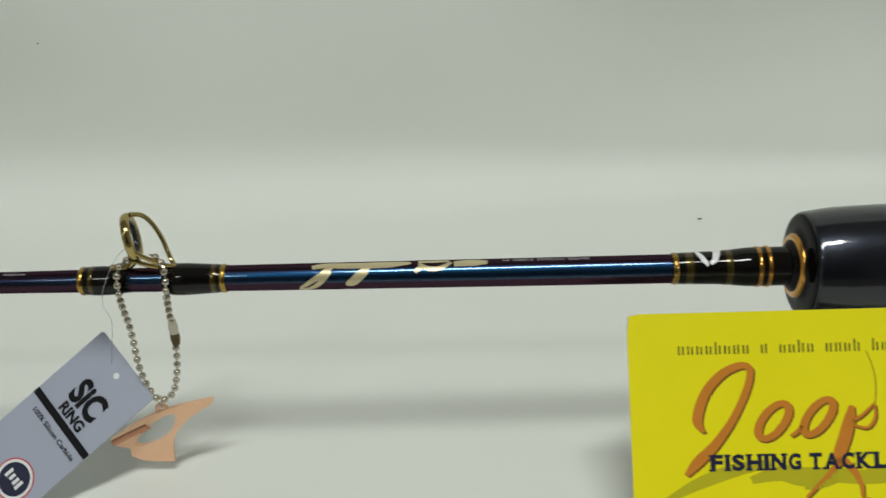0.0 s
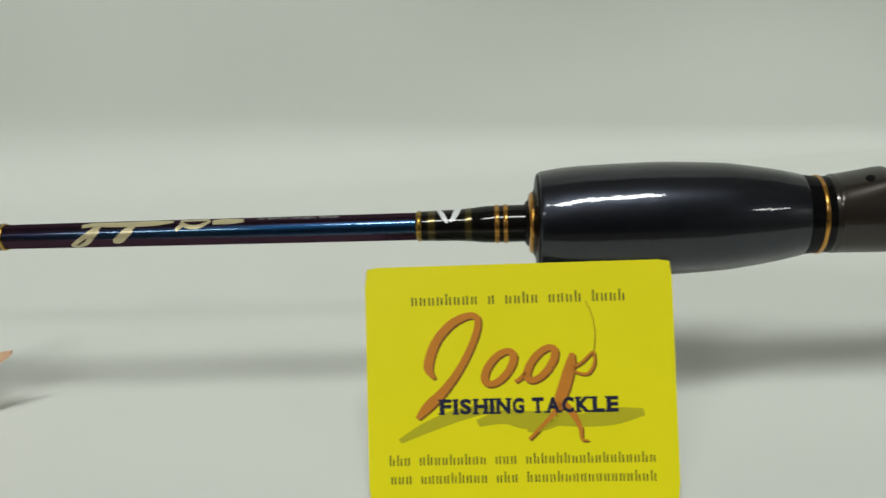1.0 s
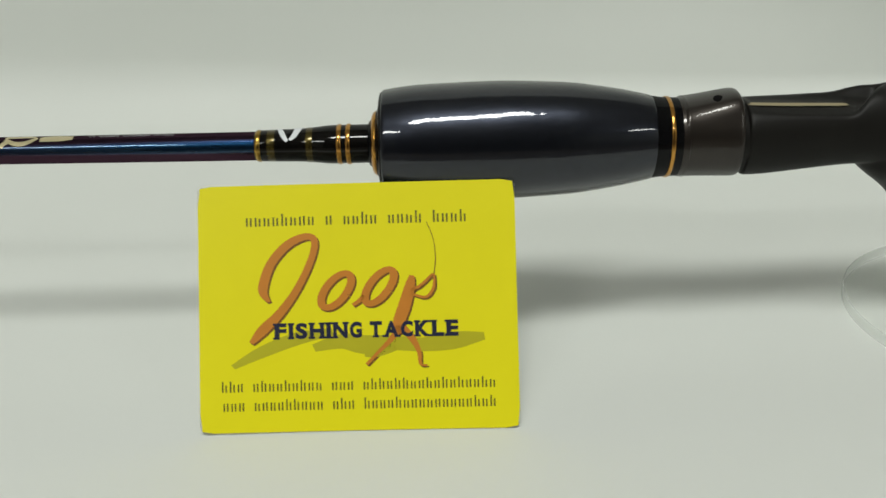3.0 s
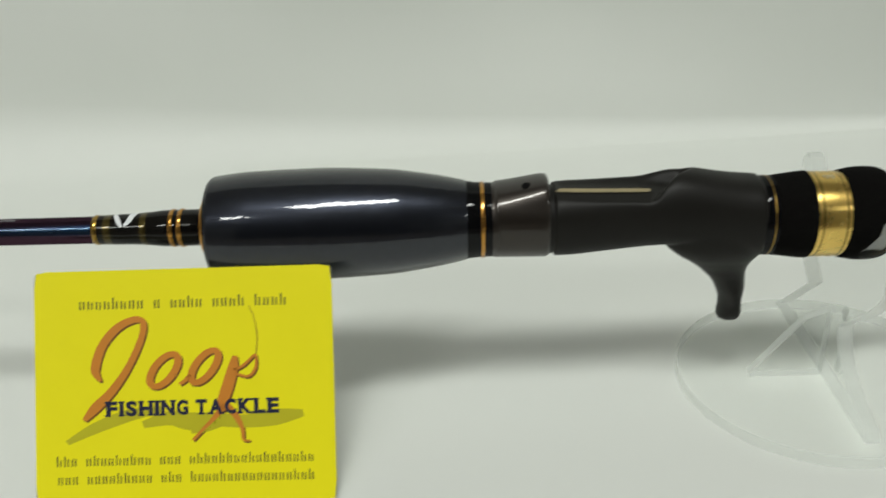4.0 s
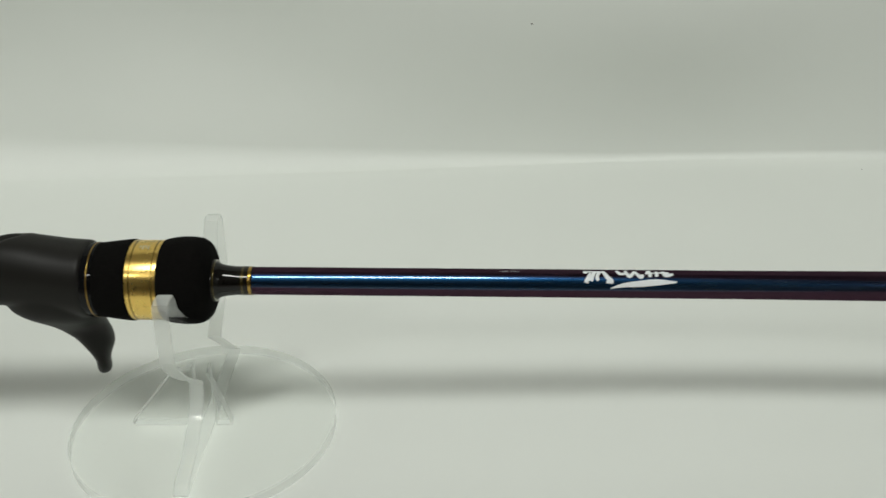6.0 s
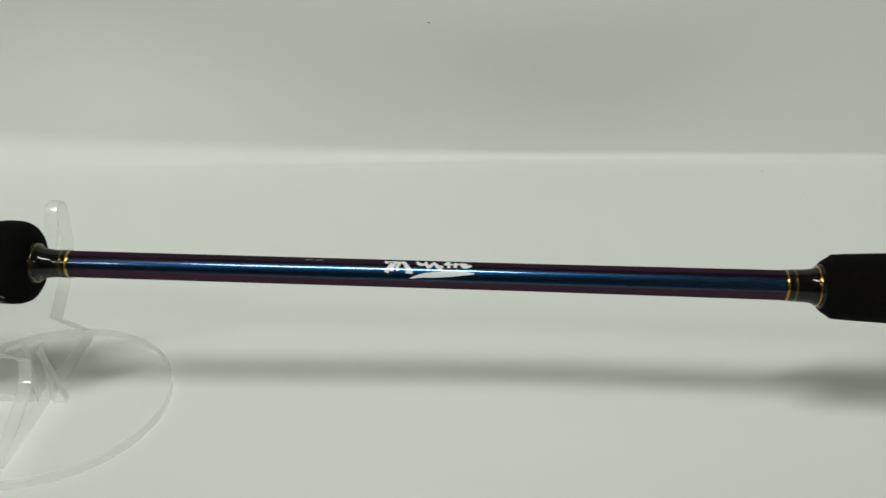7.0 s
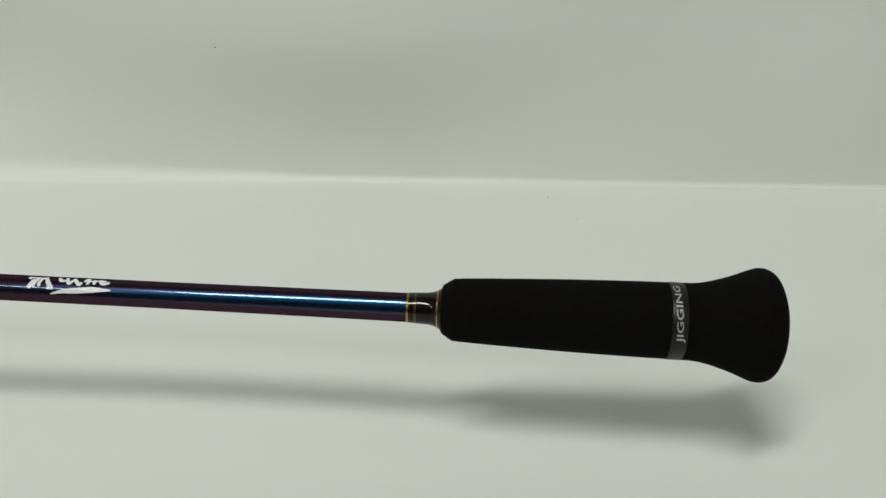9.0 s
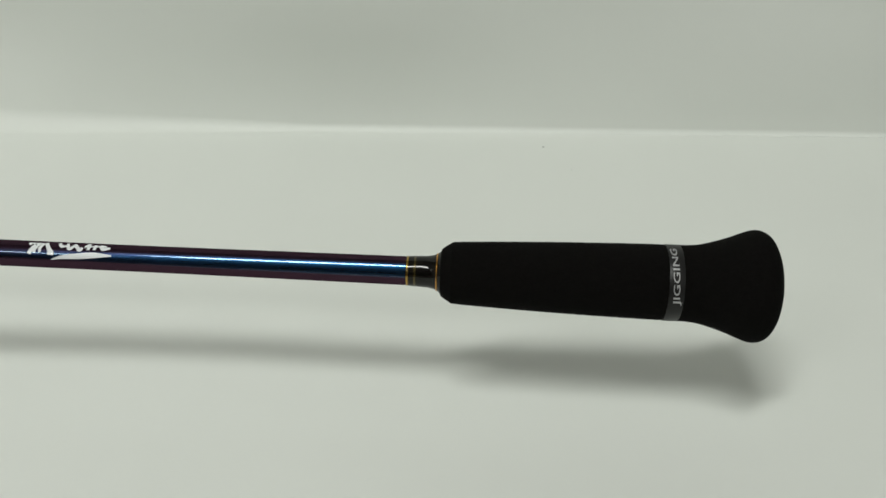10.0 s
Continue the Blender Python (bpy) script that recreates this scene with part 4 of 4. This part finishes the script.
# ---- chain, charm and tag ----
def build_chain():
    chain = empty("ball_chain", Matrix.Translation((-0.2136, 0, 0.034)), label="nickel ball chain looped through the gold line guide", category="chain")
    o = Vector((-0.2136, 0, 0.034))
    line = [(-0.2136, -0.0010, 0.0880), (-0.2166, -0.0055, 0.0876), (-0.2182, -0.0072, 0.0840), (-0.2188, -0.0070, 0.0775), (-0.2196, -0.0045, 0.0710), (-0.2198, -0.0020, 0.0640), (-0.2199, -0.0010, 0.0560),
            (-0.2198, -0.0010, 0.0470), (-0.2182, -0.0010, 0.0385), (-0.2151, -0.0010, 0.0330), (-0.2101, -0.0010, 0.0355), (-0.2074, -0.0010, 0.0430), (-0.2060, -0.0010, 0.0520), (-0.2058, -0.0015, 0.0620),
            (-0.2048, -0.0040, 0.0700), (-0.2036, -0.0068, 0.0770), (-0.2028, -0.0070, 0.0835), (-0.2046, -0.0040, 0.0875), (-0.2086, -0.0010, 0.0885)]
    pts = [Vector(p) - o for p in smooth_profile(line, 12)]
    part("link_wire", tube(pts, 0.00032, 8), NICKEL, chain)
    bm = bmesh.new()
    bmesh.ops.create_uvsphere(bm, u_segments=16, v_segments=10, radius=0.00125)
    first = part("bead", bm, NICKEL, chain)
    travelled, want, k = 0.0, 0.0, 0
    for a, b in zip(pts, pts[1:]):
        step = (b - a).length
        while travelled + step >= want:
            c = a + (b - a) * ((want - travelled) / step)
            want += 0.00325
            if 0.0555 < c.z + o.z < 0.0640 and c.x + o.x > -0.2106:
                continue
            if k == 0:
                first.location = c
            else:
                bead = new("bead", first.data)
                bead.parent, bead.location = chain, c
            k += 1
        travelled += step
    c0, c1 = Vector((-0.2055, -0.0012, 0.0648)) - o, Vector((-0.2055, -0.0010, 0.0545)) - o
    d = (c1 - c0)
    prof = [(0.0, 0.5), (0.03, 1.0), (0.30, 1.3), (0.46, 1.2), (0.52, 1.2), (0.72, 1.35), (0.96, 1.0), (1.0, 0.5)]
    part("clasp", tube([c0 + d * t for t, _ in prof[:5]], 0.00125, 16, [r for _, r in prof[:5]]), NICKEL, chain, "bright chain clasp")
    part("clasp_mouth", tube([c0 + d * t for t, _ in prof[4:]], 0.00125, 16, [r for _, r in prof[4:]]), CLASP, chain, "dark open end of the clasp")
    part("split_link", torus(Vector((-0.2158, 0.0010, 0.0310)) - o, (1, 0.2, 0.1), 0.0020, 0.00045, 24, 8), NICKEL, chain)


def build_charm():
    o = Vector((-0.2175, 0.0020, 0.0048))
    charm = empty("charm", Matrix.Translation(o + Vector((0.0016, 0, 0))), label="rose-copper cut-out metal charm hanging on the chain", category="charm")
    outer = smooth_profile([(-0.1985, 0.0312), (-0.2090, 0.0292), (-0.2190, 0.0264), (-0.2285, 0.0216), (-0.2382, 0.0152)], 5)
    outer += [(-0.2372, 0.0128), (-0.2318, 0.0112)] + smooth_profile([(-0.2318, 0.0080), (-0.2270, 0.0058), (-0.2168, 0.0050)], 4) + smooth_profile([(-0.2166, 0.0092), (-0.2148, 0.0160), (-0.2092, 0.0228), (-0.1995, 0.0292)], 5)
    hole = smooth_profile([(-0.2300, 0.0132), (-0.2262, 0.0180), (-0.2205, 0.0228), (-0.2152, 0.0254), (-0.2134, 0.0248), (-0.2141, 0.0214), (-0.2172, 0.0168), (-0.2215, 0.0138), (-0.2268, 0.0122), (-0.2298, 0.0129)], 4)[:-1]
    bm = bmesh.new()
    def loop(points, y):
        vs = [bm.verts.new(Vector((a, o.y + y, b)) - o) for a, b in points]
        return vs, [bm.edges.new((vs[i], vs[(i + 1) % len(vs)])) for i in range(len(vs))]
    t = 0.0009
    faces = {}
    for y in (-t, t):
        a, ea = loop(outer, y)
        b, eb = loop(hole, y)
        bmesh.ops.triangle_fill(bm, edges=ea + eb, use_beauty=True)
        faces[y] = (a, b)
    for k in (0, 1):
        f, g = faces[-t][k], faces[t][k]
        for i in range(len(f)):
            j = (i + 1) % len(f)
            bm.faces.new((f[i], f[j], g[j], g[i]))
    part("plate", bm, COPPER, charm)
    rib = smooth_profile([(-0.2375, 0.0146), (-0.2330, 0.0170), (-0.2285, 0.0192), (-0.2240, 0.0213)], 4)
    part("ridge", tube([Vector((a, o.y - t + 0.0006, b - 0.0008)) - o for a, b in rib], 0.0015, 8), COPPER_DARK, charm, "darker bevelled ridge")
    part("eyelet", torus(Vector((-0.2178, o.y, 0.0276)) - o, (0, 1, 0), 0.0016, 0.0007, 24, 8), COPPER, charm)


def build_tag():
    p1 = Vector((-0.2354, 0.0120, 0.0540))
    u = Vector((0.0176, -0.0140, -0.0165))
    v = Vector((-0.7702, -0.3210, -0.5490))
    u.normalize()
    v = (v - u * v.dot(u)).normalized()
    w, h = 0.0311, 0.0635
    m = Matrix((u, -v, u.cross(-v))).transposed().to_4x4()
    m.translation = p1
    tag = empty("hang_tag", m, label="lilac-grey printed hang tag with a black stripe", category="tag")
    if m.to_3x3().col[2].y > 0:
        side = -1
    else:
        side = 1

    def pl(a, b, lift=0.0001):
        return Vector((a, -b, side * lift))
    rc = 0.001
    outline = []
    for cx, cy, a0 in ((w - rc, rc, 270), (w - rc, h - rc, 0), (rc, h - rc, 90), (rc, rc, 180)):
        outline += [(cx + rc * math.cos(radians(a0 + k * 30)), cy + rc * math.sin(radians(a0 + k * 30))) for k in range(4)]
    part("sheet", slab(outline, 0.0005, lambda a, b, d: pl(a, b, -d)), TAG, tag, "smooth lilac-grey card")
    bm = bmesh.new()
    bar(bm, 0.0, w, 0.0293, 0.0320, pl)
    part("stripe", bm, BLACK_INK, tag, "black printed stripe")
    part("lettering", lettering("SiC", pl, 0.0092, 0.0228, 0.0236, 0.0134, 0.045), BLACK_INK, tag, "bold black print")
    part("lettering", lettering("RING", pl, 0.0106, 0.0224, 0.0285, 0.0243, 0.045), BLACK_INK, tag, "bold black print")
    part("lettering", lettering("100% Silicon Carbide", pl, 0.0050, 0.0285, 0.0360, 0.0341, 0.022), BLACK_INK, tag, "small black print")

    def ring(r0, r1, material, name, lift):
        bm = bmesh.new()
        n = 48
        a = [bm.verts.new(pl(0.0198 + r0 * math.cos(2 * math.pi * i / n), 0.0548 + r0 * math.sin(2 * math.pi * i / n), lift)) for i in range(n)]
        if r1:
            b = [bm.verts.new(pl(0.0198 + r1 * math.cos(2 * math.pi * i / n), 0.0548 + r1 * math.sin(2 * math.pi * i / n), lift)) for i in range(n)]
            for i in range(n):
                bm.faces.new((a[i], a[(i + 1) % n], b[(i + 1) % n], b[i]))
        else:
            bm.faces.new(a)
        return part(name, bm, material, tag)
    ring(0.0073, 0.0, RED_INK, "emblem_rim", 0.00008)
    ring(0.0068, 0.0, WHITE_INK, "emblem_ring", 0.00012)
    ring(0.0058, 0.0, NAVY_INK, "emblem_disc", 0.00016)
    bm = bmesh.new()
    def pl3(a, b):
        return pl(a, b, 0.0002)
    for k, (a, t) in enumerate(((0.0161, 0.0036), (0.0181, 0.0026), (0.0201, 0.0030), (0.0219, 0.0036))):
        bar(bm, a, a + 0.0012, 0.0548 - t / 2, 0.0548 + t / 2, pl3)
    part("emblem_bars", bm, WHITE_INK, tag)
    bm = bmesh.new()
    bm.faces.new([bm.verts.new(pl(0.0160 + 0.0011 * math.cos(2 * math.pi * i / 24), 0.0058 + 0.0011 * math.sin(2 * math.pi * i / 24))) for i in range(24)])
    part("punched_hole", bm, WHITE_INK, tag, "small punched hole showing the white paper")
    line = smooth_profile([(-0.2322, 0.0045, 0.0425), (-0.2290, 0.0060, 0.0600), (-0.2262, -0.0040, 0.0720), (-0.2235, -0.0065, 0.0800), (-0.2190, -0.0040, 0.0885), (-0.2165, 0.0, 0.0905)], 5)
    inv = m.inverted()
    part("thread", tube([inv @ Vector(p) for p in line], 0.00012, 6), NYLON, tag, "thin clear nylon loop")


# ---- specks of dirt on the paper ----
def build_specks():
    for name, x, y, z, size, flat in (("dust_speck", 0.0238, 0.2140, 0.0009, 0.0009, True), ("dust_speck", 0.5803, 0.2585, 0.0008, 0.0004, True), ("dust_speck", 0.5968, 0.2262, 0.0006, 0.0003, True),
                                      ("dust_speck", 0.3635, -0.0100, 0.0005, 0.0003, True), ("dust_speck", 0.3670, 0.0, 0.0960, 0.0004, False), ("dust_speck", -0.3510, 0.0, 0.1055, 0.0004, False)):
        bm = bmesh.new()
        bmesh.ops.create_icosphere(bm, subdivisions=2, radius=1)
        for v in bm.verts:
            k = 1 + 0.35 * noise.noise(v.co * 1.7 + Vector((x * 90, 0, 0)))
            v.co = Vector((v.co.x * size * 1.5 * k, v.co.y * size * (0.8 if flat else 0.25), v.co.z * size * (0.25 if flat else 0.9) * k))
        ob = part(name, bm, DIRT)
        if not flat:
            y = wall_y(x, z) - 0.0002
        ob.location = (x, y, z)
        tagged(ob, "tiny dark dust speck on the white paper", "dust", group="dust specks")


build_paper()
build_room()
build_rod()
build_stand()
build_card()
build_chain()
build_charm()
build_tag()
build_specks()
